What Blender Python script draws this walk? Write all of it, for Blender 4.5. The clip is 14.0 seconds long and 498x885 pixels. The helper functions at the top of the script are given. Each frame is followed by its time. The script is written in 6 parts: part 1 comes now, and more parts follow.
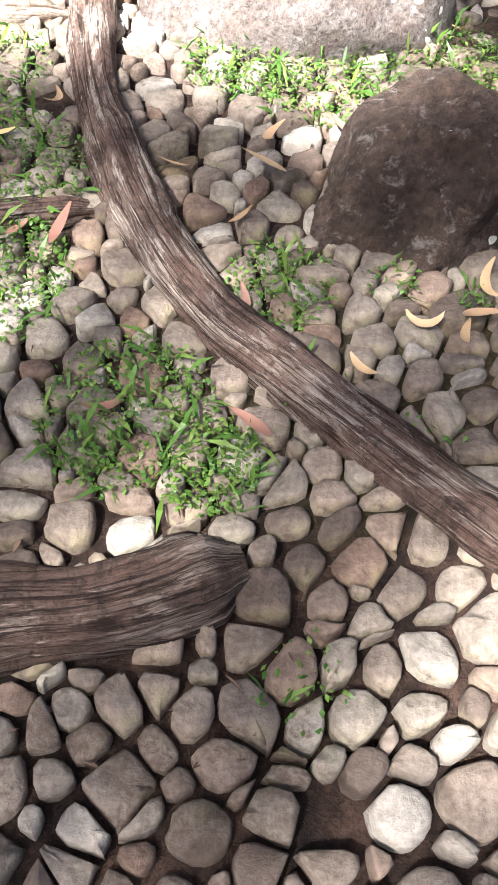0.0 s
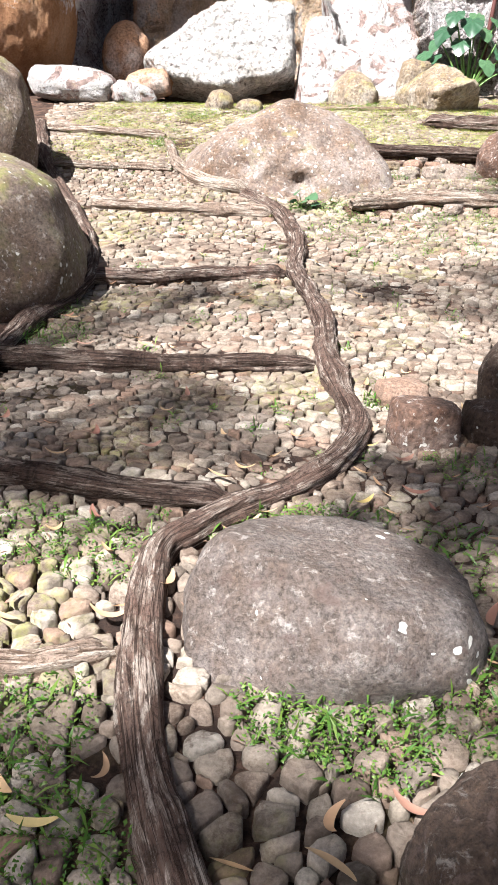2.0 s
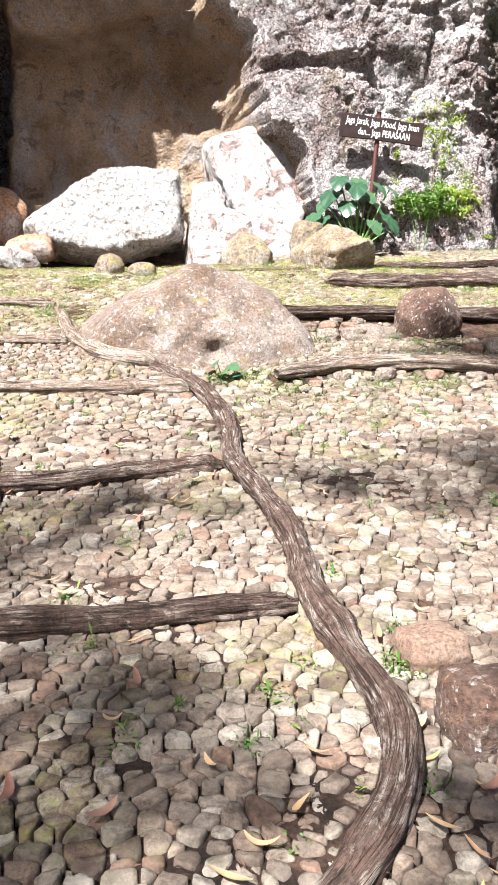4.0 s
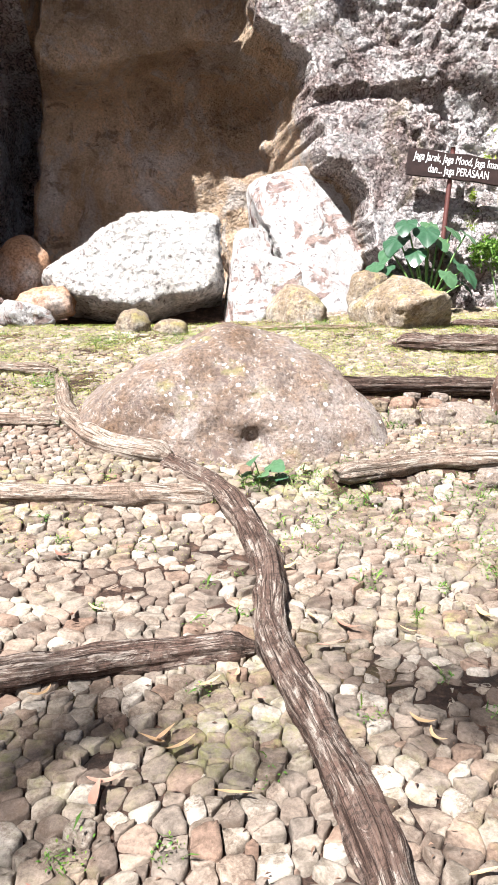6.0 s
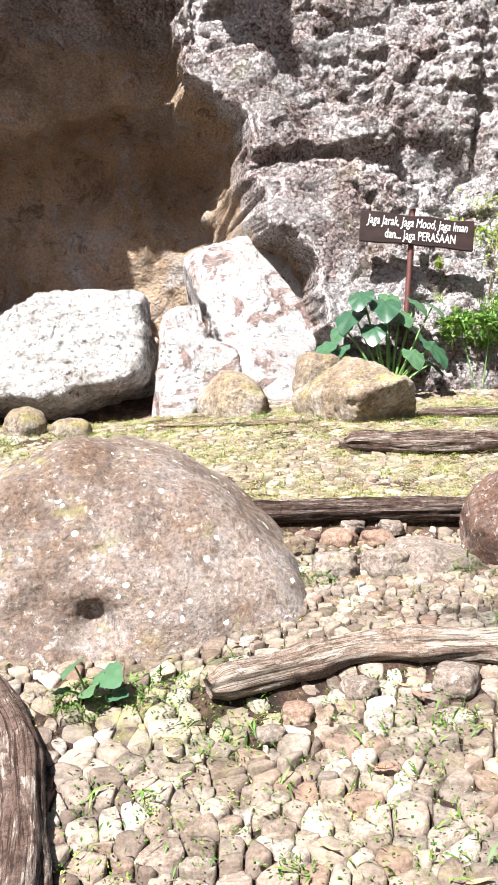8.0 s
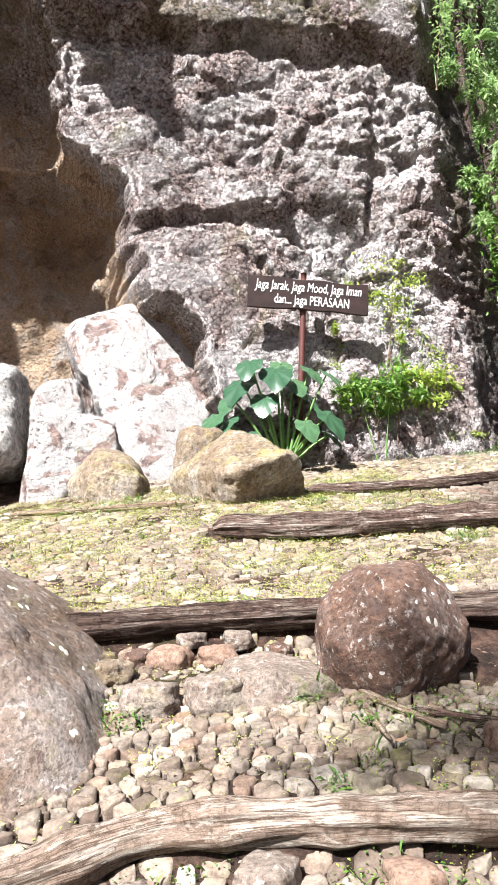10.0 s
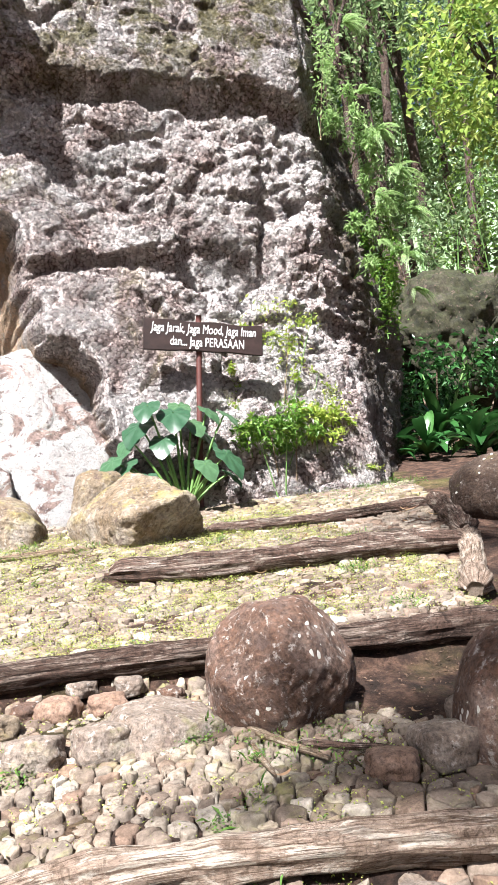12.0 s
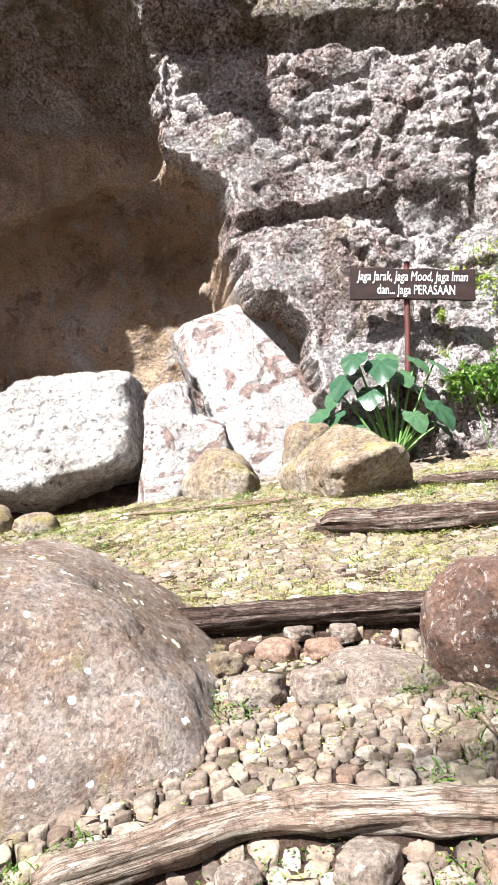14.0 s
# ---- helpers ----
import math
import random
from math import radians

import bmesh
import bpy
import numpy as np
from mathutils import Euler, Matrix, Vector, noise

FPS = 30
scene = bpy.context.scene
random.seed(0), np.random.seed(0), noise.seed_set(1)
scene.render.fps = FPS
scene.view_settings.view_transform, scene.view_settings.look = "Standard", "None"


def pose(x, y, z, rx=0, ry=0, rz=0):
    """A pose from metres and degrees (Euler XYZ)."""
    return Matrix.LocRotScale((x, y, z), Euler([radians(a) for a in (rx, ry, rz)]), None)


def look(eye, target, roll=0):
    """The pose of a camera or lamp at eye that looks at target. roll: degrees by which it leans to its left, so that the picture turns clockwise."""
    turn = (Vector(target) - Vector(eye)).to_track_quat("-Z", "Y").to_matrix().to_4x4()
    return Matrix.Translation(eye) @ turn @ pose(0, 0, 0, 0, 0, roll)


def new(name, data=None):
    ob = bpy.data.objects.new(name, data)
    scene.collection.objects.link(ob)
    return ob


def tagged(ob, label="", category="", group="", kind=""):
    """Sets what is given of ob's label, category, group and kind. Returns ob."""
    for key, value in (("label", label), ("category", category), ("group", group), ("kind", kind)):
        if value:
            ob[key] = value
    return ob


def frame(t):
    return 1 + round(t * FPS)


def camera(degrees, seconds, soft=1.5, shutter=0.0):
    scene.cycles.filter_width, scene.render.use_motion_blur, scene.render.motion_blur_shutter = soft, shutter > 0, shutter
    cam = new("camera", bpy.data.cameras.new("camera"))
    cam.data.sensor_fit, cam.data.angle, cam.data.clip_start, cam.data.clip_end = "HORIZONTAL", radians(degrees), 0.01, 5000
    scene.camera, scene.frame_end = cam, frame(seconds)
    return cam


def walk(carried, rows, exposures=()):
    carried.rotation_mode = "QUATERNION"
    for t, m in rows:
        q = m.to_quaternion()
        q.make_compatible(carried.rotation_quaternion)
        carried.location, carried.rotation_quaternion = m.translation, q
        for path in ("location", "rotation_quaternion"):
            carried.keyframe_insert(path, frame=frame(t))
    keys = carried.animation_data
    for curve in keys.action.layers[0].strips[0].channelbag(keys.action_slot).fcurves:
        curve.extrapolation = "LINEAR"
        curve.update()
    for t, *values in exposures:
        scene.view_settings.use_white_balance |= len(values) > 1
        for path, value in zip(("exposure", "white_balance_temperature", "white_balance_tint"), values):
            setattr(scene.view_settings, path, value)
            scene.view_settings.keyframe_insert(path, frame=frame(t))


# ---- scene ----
EXPOSURES = [(0.0, 3.1, 5960, 11), (0.6, 3.3, 5960, 11), (1.1, 2.75, 5960, 11), (1.6, 2.1, 5960, 11), (2.2, 1.95, 5960, 11), (14.0, 1.95, 5960, 11)]
cam = camera(36.6, 14.0, soft=1.0)
PATH = [
    (0.0, (-0.000, 0.001, 1.161), (0.131, 1.283, -0.368), 7.8),
    (0.5, (0.025, 0.115, 1.222), (0.018, 1.549, -0.172), 3.7),
    (1.0, (0.020, 0.191, 1.327), (-0.082, 1.837, 0.196), 2.4),
    (1.5, (-0.048, 0.250, 1.443), (-0.041, 2.062, 0.596), 4.0),
    (2.0, (-0.146, 0.334, 1.517), (-0.066, 2.225, 0.872), 4.2),
    (2.5, (-0.191, 0.567, 1.567), (-0.099, 2.496, 1.047), 2.6),
    (3.0, (-0.236, 0.811, 1.635), (-0.094, 2.752, 1.176), 1.5),
    (3.5, (-0.346, 1.075, 1.656), (-0.070, 3.020, 1.284), 2.3),
    (4.0, (-0.386, 1.353, 1.668), (-0.019, 3.300, 1.395), 1.7),
    (6.5, (0.015, 3.276, 1.923), (0.235, 5.261, 1.809), 2.0),
    (7.0, (0.189, 3.622, 1.995), (0.415, 5.609, 1.930), 1.2),
    (9.5, (1.153, 4.758, 2.257), (1.483, 6.718, 2.480), -0.4),
    (10.0, (1.230, 4.779, 2.251), (1.622, 6.724, 2.500), -1.5),
    (10.5, (1.261, 4.769, 2.250), (1.725, 6.696, 2.522), -2.3),
    (11.0, (1.281, 4.735, 2.251), (1.829, 6.635, 2.554), -3.2),
    (11.5, (1.308, 4.708, 2.251), (1.914, 6.586, 2.580), -4.1),
    (12.0, (1.333, 4.702, 2.249), (1.949, 6.575, 2.587), -4.7),
    (12.5, (1.348, 4.705, 2.250), (1.929, 6.590, 2.580), -4.9),
    (13.0, (1.350, 4.713, 2.251), (1.844, 6.627, 2.556), -4.6),
    (13.5, (1.341, 4.699, 2.248), (1.667, 6.653, 2.522), -4.1),
    (14.0, (1.294, 4.695, 2.259), (1.379, 6.679, 2.502), -2.8),
]
walk(cam, [(t, look(eye, target, roll)) for t, eye, target, roll in PATH], EXPOSURES)

# ---- world, sun ----
SUN_FROM = Vector((-0.43, -0.51, 0.81)).normalized()
world = bpy.data.worlds.new("world")
scene.world = world
world.use_nodes = True
sky = world.node_tree.nodes.new("ShaderNodeTexSky")
sky.sky_type, sky.sun_disc = "NISHITA", False
sky.dust_density, sky.ozone_density, sky.air_density = 4.0, 0.3, 0.8
sky.sun_elevation = math.asin(SUN_FROM.z)
sky.sun_rotation = math.atan2(SUN_FROM.x, SUN_FROM.y)
world.node_tree.links.new(sky.outputs[0], world.node_tree.nodes["Background"].inputs[0])
world.node_tree.nodes["Background"].inputs[1].default_value = 0.029
sun_data = bpy.data.lights.new("sun", "SUN")
sun_data.energy, sun_data.angle, sun_data.color = 5.0, radians(0.5), (1.0, 0.95, 0.87)
sun = new("sun", sun_data)
sun.matrix_world = look((0, 0, 30), tuple(Vector((0, 0, 30)) - SUN_FROM))


# ---- materials ----
class Graph:
    """A node material under construction."""

    def __init__(self, name):
        self.mat = bpy.data.materials.new(name)
        self.mat.use_nodes = True
        self.tree = self.mat.node_tree
        self.bsdf = self.tree.nodes["Principled BSDF"]
        self.out = self.tree.nodes["Material Output"]

    def node(self, kind, **inputs):
        n = self.tree.nodes.new(kind)
        for key, value in inputs.items():
            self.feed(n.inputs[key.replace("_", " ")], value)
        return n

    def feed(self, socket, value):
        if isinstance(value, bpy.types.NodeSocket):
            self.tree.links.new(value, socket)
        else:
            socket.default_value = value

    def noise(self, vec, scale, detail=6.0, rough=0.6, distort=0.0):
        n = self.node("ShaderNodeTexNoise", Vector=vec, Scale=scale, Detail=detail, Roughness=rough, Distortion=distort)
        return n.outputs["Fac"]

    def ramp(self, fac, stops):
        n = self.node("ShaderNodeValToRGB", Fac=fac)
        el = n.color_ramp.elements
        while len(el) < len(stops):
            el.new(0.5)
        for e, (pos, col) in zip(el, stops):
            e.position, e.color = pos, (*col, 1) if len(col) == 3 else (col[0],) * 3 + (1,)
        return n.outputs["Color"]

    def mix(self, fac, a, b, mode="MIX"):
        n = self.tree.nodes.new("ShaderNodeMix")
        n.data_type, n.blend_type = "RGBA", mode
        self.feed(n.inputs[0], fac)
        self.feed(n.inputs[6], a if isinstance(a, bpy.types.NodeSocket) else (*a, 1))
        self.feed(n.inputs[7], b if isinstance(b, bpy.types.NodeSocket) else (*b, 1))
        return n.outputs[2]

    def math(self, op, a, b=0.5):
        n = self.tree.nodes.new("ShaderNodeMath")
        n.operation = op
        self.feed(n.inputs[0], a)
        self.feed(n.inputs[1], b)
        return n.outputs[0]

    def coords(self, which="Object"):
        return self.tree.nodes.new("ShaderNodeTexCoord").outputs[which]

    def stretch(self, vec, sx, sy, sz):
        n = self.tree.nodes.new("ShaderNodeMapping")
        self.feed(n.inputs["Vector"], vec)
        n.inputs["Scale"].default_value = (sx, sy, sz)
        return n.outputs[0]

    def up(self):
        n = self.tree.nodes.new("ShaderNodeNewGeometry")
        s = self.tree.nodes.new("ShaderNodeSeparateXYZ")
        self.feed(s.inputs[0], n.outputs["Normal"])
        return s.outputs["Z"]

    def island(self):
        return self.tree.nodes.new("ShaderNodeNewGeometry").outputs["Random Per Island"]

    def lot(self):
        return self.tree.nodes.new("ShaderNodeObjectInfo").outputs["Random"]

    def finish(self, color, rough=0.85, height=None, bump=0.4, depth=0.02, height2=None, spec=0.3):
        self.feed(self.bsdf.inputs["Base Color"], color)
        self.feed(self.bsdf.inputs["Roughness"], rough)
        self.bsdf.inputs["Specular IOR Level"].default_value = spec
        last = None
        for h, d in ((height, depth), (height2, depth * 0.3)):
            if h is not None:
                b = self.node("ShaderNodeBump", Height=h, Strength=bump, Distance=d)
                if last is not None:
                    self.feed(b.inputs["Normal"], last)
                last = b.outputs[0]
        if last is not None:
            self.feed(self.bsdf.inputs["Normal"], last)
        return self.mat


def rock_material(name, dark, mid, light, stain, lichen=0.0, moss=0.0, coarse=3.0, grain=45.0, bump=0.6,
                  lichen_color=(0.75, 0.74, 0.68), moss_color=(0.16, 0.18, 0.04), moss_light=(0.30, 0.27, 0.07), pits=0.0, depth=0.02, speckle=0.0, salt=0.0, speck_at=0.37):
    g = Graph(name)
    v = g.coords()
    big, mid_n, fine = g.noise(v, coarse, 7, 0.62, 0.3), g.noise(v, coarse * 5, 6, 0.65), g.noise(v, grain, 5, 0.75)
    col = g.ramp(big, [(0.30, dark), (0.5, mid), (0.68, light)])
    col = g.mix(g.ramp(mid_n, [(0.38, (0.0,)), (0.72, (0.75,))]), col, stain)
    col = g.mix(0.85, col, g.ramp(fine, [(0.32, (0.22, 0.20, 0.18)), (0.5, (0.90, 0.90, 0.90)), (0.68, (1.5, 1.47, 1.43))]), "MULTIPLY")
    if speckle or salt:
        col = g.mix(g.ramp(g.noise(v, 13.0, 6, 0.72, 0.4), [(speck_at, (speckle,)), (speck_at + 0.05, (0.0,))]), col, (0.11, 0.075, 0.065))
    if salt:
        col = g.mix(g.ramp(g.noise(v, 26.0, 6, 0.75, 0.3), [(0.56, (0.0,)), (0.66, (salt,))]), col, (0.55, 0.51, 0.47))
    if lichen:
        vo = g.node("ShaderNodeTexVoronoi", Vector=g.mix(0.12, v, g.tree.nodes.new("ShaderNodeTexNoise").outputs["Color"], "ADD"), Scale=17.0)
        vo.inputs["Randomness"].default_value = 1.0
        spot = g.math("MULTIPLY", g.math("LESS_THAN", vo.outputs["Distance"], 0.16 + 0.08 * lichen),
                      g.math("GREATER_THAN", g.noise(v, 4.0, 3), 0.61 - 0.08 * lichen))
        col = g.mix(g.math("MULTIPLY", spot, 0.85), col, lichen_color)
    if moss:
        m = g.math("MULTIPLY", g.ramp(g.noise(v, 4.0, 6, 0.7), [(0.62 - 0.22 * moss, (0.0,)), (0.8 - 0.2 * moss, (1.0,))]),
                   g.ramp(g.up(), [(0.0, (0.15,)), (0.6, (1.0,))]))
        col = g.mix(g.math("MULTIPLY", m, 0.8), col, g.mix(fine, moss_color, moss_light))
    h = g.math("ADD", mid_n, g.math("MULTIPLY", fine, 0.5))
    if pits:
        vo = g.node("ShaderNodeTexVoronoi", Vector=v, Scale=coarse * 6)
        h = g.math("ADD", h, g.math("MULTIPLY", vo.outputs["Distance"], pits))
    return g.finish(col, 0.9, h, bump, depth, fine)


def cobble_material():
    g = Graph("cobble_stone")
    v = g.coords()
    r = g.math("FRACT", g.math("ADD", g.island(), g.lot()))
    base = g.ramp(r, [(0.0, (0.09, 0.066, 0.052)), (0.2, (0.215, 0.17, 0.135)), (0.4, (0.15, 0.122, 0.10)), (0.6, (0.27, 0.23, 0.185)),
                      (0.75, (0.17, 0.11, 0.08)), (0.9, (0.275, 0.24, 0.20)), (1.0, (0.345, 0.305, 0.26))])
    big, fine = g.noise(v, 14.0, 6, 0.65), g.noise(v, 90.0, 5, 0.7)
    col = g.mix(0.75, base, g.ramp(big, [(0.32, (0.25, 0.22, 0.18)), (0.48, (0.95, 0.95, 0.95)), (0.68, (1.5, 1.48, 1.45))]), "MULTIPLY")
    col = g.mix(0.75, col, g.ramp(fine, [(0.3, (0.6, 0.58, 0.55)), (0.7, (1.3, 1.3, 1.3))]), "MULTIPLY")
    moss = g.math("MULTIPLY", g.ramp(g.noise(v, 1.3, 5, 0.65), [(0.5, (0.0,)), (0.68, (1.0,))]), g.ramp(g.noise(v, 20.0, 5, 0.7), [(0.45, (0.0,)), (0.65, (1.0,))]))
    col = g.mix(g.math("MULTIPLY", moss, 0.75), col, (0.24, 0.24, 0.07))
    dirt = g.math("MULTIPLY", g.ramp(g.noise(v, 5.0, 7, 0.72, 0.6), [(0.50, (0.0,)), (0.58, (0.8,))]), g.ramp(fine, [(0.35, (1.0,)), (0.6, (0.35,))]))
    col = g.mix(dirt, col, (0.085, 0.055, 0.038))
    return g.finish(col, 0.85, g.math("ADD", big, g.math("MULTIPLY", fine, 0.4)), 0.5, 0.012, fine)


def soil_material():
    g = Graph("soil_and_moss")
    v = g.coords()
    big, mid_n, fine = g.noise(v, 0.9, 6, 0.6), g.noise(v, 9.0, 6, 0.7), g.noise(v, 70.0, 5, 0.75)
    col = g.ramp(mid_n, [(0.35, (0.025, 0.014, 0.009)), (0.5, (0.075, 0.041, 0.028)), (0.64, (0.19, 0.11, 0.075))])
    col = g.mix(g.ramp(big, [(0.55, (0.0,)), (0.70, (0.6,))]), col, g.mix(mid_n, (0.06, 0.07, 0.018), (0.25, 0.24, 0.06)))
    col = g.mix(0.8, col, g.ramp(fine, [(0.3, (0.5, 0.5, 0.5)), (0.7, (1.4, 1.4, 1.4))]), "MULTIPLY")
    return g.finish(col, 0.95, g.math("ADD", mid_n, fine), 0.7, 0.03, fine)


def bark_material(name, dark, mid, light, red):
    """Fibrous wood, with darker reddish bark plates left on it in patches."""
    g = Graph(name)
    uv = g.coords("UV")
    fib = g.noise(g.stretch(uv, 4.5, 70.0, 1.0), 1.0, 8, 0.76, 1.0)
    fib2 = g.noise(g.stretch(uv, 34.0, 120.0, 1.0), 1.0, 6, 0.78, 0.8)
    patch = g.noise(g.stretch(uv, 4.0, 11.0, 1.0), 1.0, 8, 0.74, 1.2)
    crack = g.noise(g.stretch(uv, 30.0, 16.0, 1.0), 1.0, 6, 0.75, 1.2)
    col = g.ramp(fib, [(0.34, dark), (0.46, mid), (0.60, light)])
    plate = g.ramp(patch, [(0.47, (0.0,)), (0.50, (1.0,))])
    bark = g.mix(g.ramp(crack, [(0.40, (0.95,)), (0.50, (0.0,))]), g.mix(g.math("MULTIPLY", fib, 0.5), red, mid), dark)
    col = g.mix(g.math("MULTIPLY", plate, 0.85), col, bark)
    split = g.ramp(g.noise(g.stretch(uv, 4.0, 120.0, 1.0), 1.0, 7, 0.72, 0.9), [(0.44, (0.95,)), (0.48, (0.0,))])
    col = g.mix(split, col, dark)
    col = g.mix(0.8, col, g.ramp(fib2, [(0.34, (0.3, 0.27, 0.25)), (0.5, (0.95, 0.95, 0.95)), (0.7, (1.4, 1.38, 1.35))]), "MULTIPLY")
    h = g.math("ADD", g.math("ADD", fib, g.math("MULTIPLY", plate, 0.5)), g.math("MULTIPLY", g.math("MULTIPLY", crack, plate), 0.5))
    h = g.math("SUBTRACT", h, g.math("MULTIPLY", split, 0.4))
    return g.finish(col, 0.92, h, 1.0, 0.05, fib2, spec=0.15)


def leaf_material(name, a, b, c, through_light=0.35, rough=0.45):
    g = Graph(name)
    r = g.math("FRACT", g.math("ADD", g.island(), g.lot()))
    col = g.ramp(r, [(0.0, a), (0.5, b), (1.0, c)])
    col = g.mix(0.5, col, g.ramp(g.noise(g.coords(), 25.0, 4), [(0.3, (0.7, 0.7, 0.7)), (0.7, (1.3, 1.3, 1.3))]), "MULTIPLY")
    g.finish(col, rough, spec=0.4)
    tr = g.node("ShaderNodeBsdfTranslucent", Color=col)
    ms = g.tree.nodes.new("ShaderNodeMixShader")
    ms.inputs[0].default_value = through_light
    g.feed(ms.inputs[1], g.bsdf.outputs[0])
    g.feed(ms.inputs[2], tr.outputs[0])
    g.feed(g.out.inputs["Surface"], ms.outputs[0])
    return g.mat


def plain_material(name, col, rough=0.7, vary=0.35, scale=30.0, bump=0.2):
    g = Graph(name)
    n = g.noise(g.coords(), scale, 5, 0.65)
    c = g.mix(vary, col, g.ramp(n, [(0.3, (0.3, 0.3, 0.3)), (0.7, (1.6, 1.6, 1.6))]), "MULTIPLY")
    return g.finish(c, rough, n, bump, 0.005)


def clasts(g, v, scale, seed=0.0):
    """Pebbles set in the rock: a random value for each, and how near its edge is."""
    warp = g.mix(0.05, v, g.node("ShaderNodeTexNoise", Vector=v, Scale=9.0).outputs["Color"], "ADD")
    vo = g.node("ShaderNodeTexVoronoi", Vector=warp, Scale=scale)
    sep = g.tree.nodes.new("ShaderNodeSeparateXYZ")
    g.feed(sep.inputs[0], vo.outputs["Color"])
    return sep.outputs["X"], vo.outputs["Distance"]


def cliff_material(name):
    """Pale conglomerate of pinkish and white pebbles, turning into smooth ochre rock where the face is hollowed out."""
    g = Graph(name)
    v = g.coords()
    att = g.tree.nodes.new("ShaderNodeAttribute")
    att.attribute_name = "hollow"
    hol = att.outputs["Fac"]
    big, mid_n, fine = g.noise(v, 0.9, 7, 0.62, 0.4), g.noise(v, 7.0, 7, 0.7, 0.3), g.noise(v, 32.0, 6, 0.75)
    r1, d1 = clasts(g, v, 13.0)
    r2, d2 = clasts(g, v, 30.0)
    zone = g.noise(v, 1.4, 7, 0.7, 0.8)
    pale = g.ramp(big, [(0.3, (0.70, 0.585, 0.56)), (0.5, (0.86, 0.785, 0.765)), (0.66, (0.90, 0.87, 0.86))])
    stone1 = g.ramp(r1, [(0.0, (0.30, 0.19, 0.165)), (0.15, (0.62, 0.52, 0.49)), (0.5, (0.80, 0.74, 0.72)), (1.0, (0.88, 0.86, 0.85))])
    stone2 = g.ramp(r2, [(0.0, (0.22, 0.13, 0.115)), (0.2, (0.66, 0.57, 0.545)), (1.0, (0.88, 0.86, 0.85))])
    col = g.mix(0.55, pale, g.mix(0.5, stone1, stone2))
    worn = g.ramp(zone, [(0.47, (0.0,)), (0.58, (1.0,))])
    col = g.mix(g.math("MULTIPLY", worn, 0.6), col, g.mix(mid_n, (0.16, 0.085, 0.075), (0.62, 0.42, 0.37)))
    # crevice shadow between pebbles and in small pits, put into the colour
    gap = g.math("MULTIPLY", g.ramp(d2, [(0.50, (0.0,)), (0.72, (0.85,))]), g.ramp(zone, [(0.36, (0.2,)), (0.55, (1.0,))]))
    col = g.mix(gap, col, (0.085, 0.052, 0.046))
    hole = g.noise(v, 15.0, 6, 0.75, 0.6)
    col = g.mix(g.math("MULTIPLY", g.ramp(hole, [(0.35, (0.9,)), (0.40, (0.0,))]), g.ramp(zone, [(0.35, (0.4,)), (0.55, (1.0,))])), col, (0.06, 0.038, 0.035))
    col = g.mix(g.ramp(g.noise(g.stretch(v, 1.0, 1.0, 0.5), 1.3, 6, 0.7, 0.8), [(0.60, (0.0,)), (0.68, (0.5,))]), col, (0.30, 0.27, 0.12))
    sep = g.tree.nodes.new("ShaderNodeSeparateXYZ")
    g.feed(sep.inputs[0], v)
    mossy = g.math("MULTIPLY", g.ramp(g.noise(v, 2.2, 7, 0.72, 0.5), [(0.46, (0.0,)), (0.56, (0.85,))]), g.ramp(g.math("MULTIPLY", g.math("SUBTRACT", sep.outputs["Z"], 6.9), 0.5), [(0.0, (0.0,)), (0.5, (1.0,))]))
    col = g.mix(mossy, col, g.mix(fine, (0.06, 0.06, 0.02), (0.24, 0.21, 0.07)))
    # beyond the right corner: damp rock, with that side's shade put into the colour
    wet_shade = g.math("MULTIPLY", g.ramp(g.math("MULTIPLY", g.math("SUBTRACT", sep.outputs["X"], 4.9), 2.0), [(0.0, (0.0,)), (0.7, (1.0,))]), g.ramp(g.noise(g.stretch(v, 3.0, 3.0, 0.5), 1.0, 7, 0.7), [(0.35, (0.95,)), (0.65, (0.6,))]))
    col = g.mix(wet_shade, col, g.mix(mid_n, (0.035, 0.026, 0.018), (0.15, 0.115, 0.075)))
    col = g.mix(0.7, col, g.ramp(fine, [(0.30, (0.42, 0.39, 0.38)), (0.42, (1.0, 1.0, 1.0)), (0.7, (1.25, 1.23, 1.22))]), "MULTIPLY")
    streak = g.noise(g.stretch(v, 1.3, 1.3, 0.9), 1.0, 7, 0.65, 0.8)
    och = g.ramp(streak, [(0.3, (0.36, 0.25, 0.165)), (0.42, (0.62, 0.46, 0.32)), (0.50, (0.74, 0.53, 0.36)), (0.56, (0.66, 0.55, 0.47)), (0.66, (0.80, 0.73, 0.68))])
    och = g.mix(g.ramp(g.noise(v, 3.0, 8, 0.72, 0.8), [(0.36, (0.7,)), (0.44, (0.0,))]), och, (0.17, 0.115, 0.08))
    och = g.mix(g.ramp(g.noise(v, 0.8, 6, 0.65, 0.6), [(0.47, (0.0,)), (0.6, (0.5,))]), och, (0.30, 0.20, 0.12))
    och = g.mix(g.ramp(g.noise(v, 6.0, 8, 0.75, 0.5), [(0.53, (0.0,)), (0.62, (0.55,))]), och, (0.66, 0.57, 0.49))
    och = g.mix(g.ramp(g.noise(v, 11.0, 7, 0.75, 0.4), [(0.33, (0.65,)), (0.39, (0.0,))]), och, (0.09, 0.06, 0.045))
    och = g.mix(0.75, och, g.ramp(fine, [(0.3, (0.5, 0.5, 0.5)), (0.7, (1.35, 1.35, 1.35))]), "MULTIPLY")
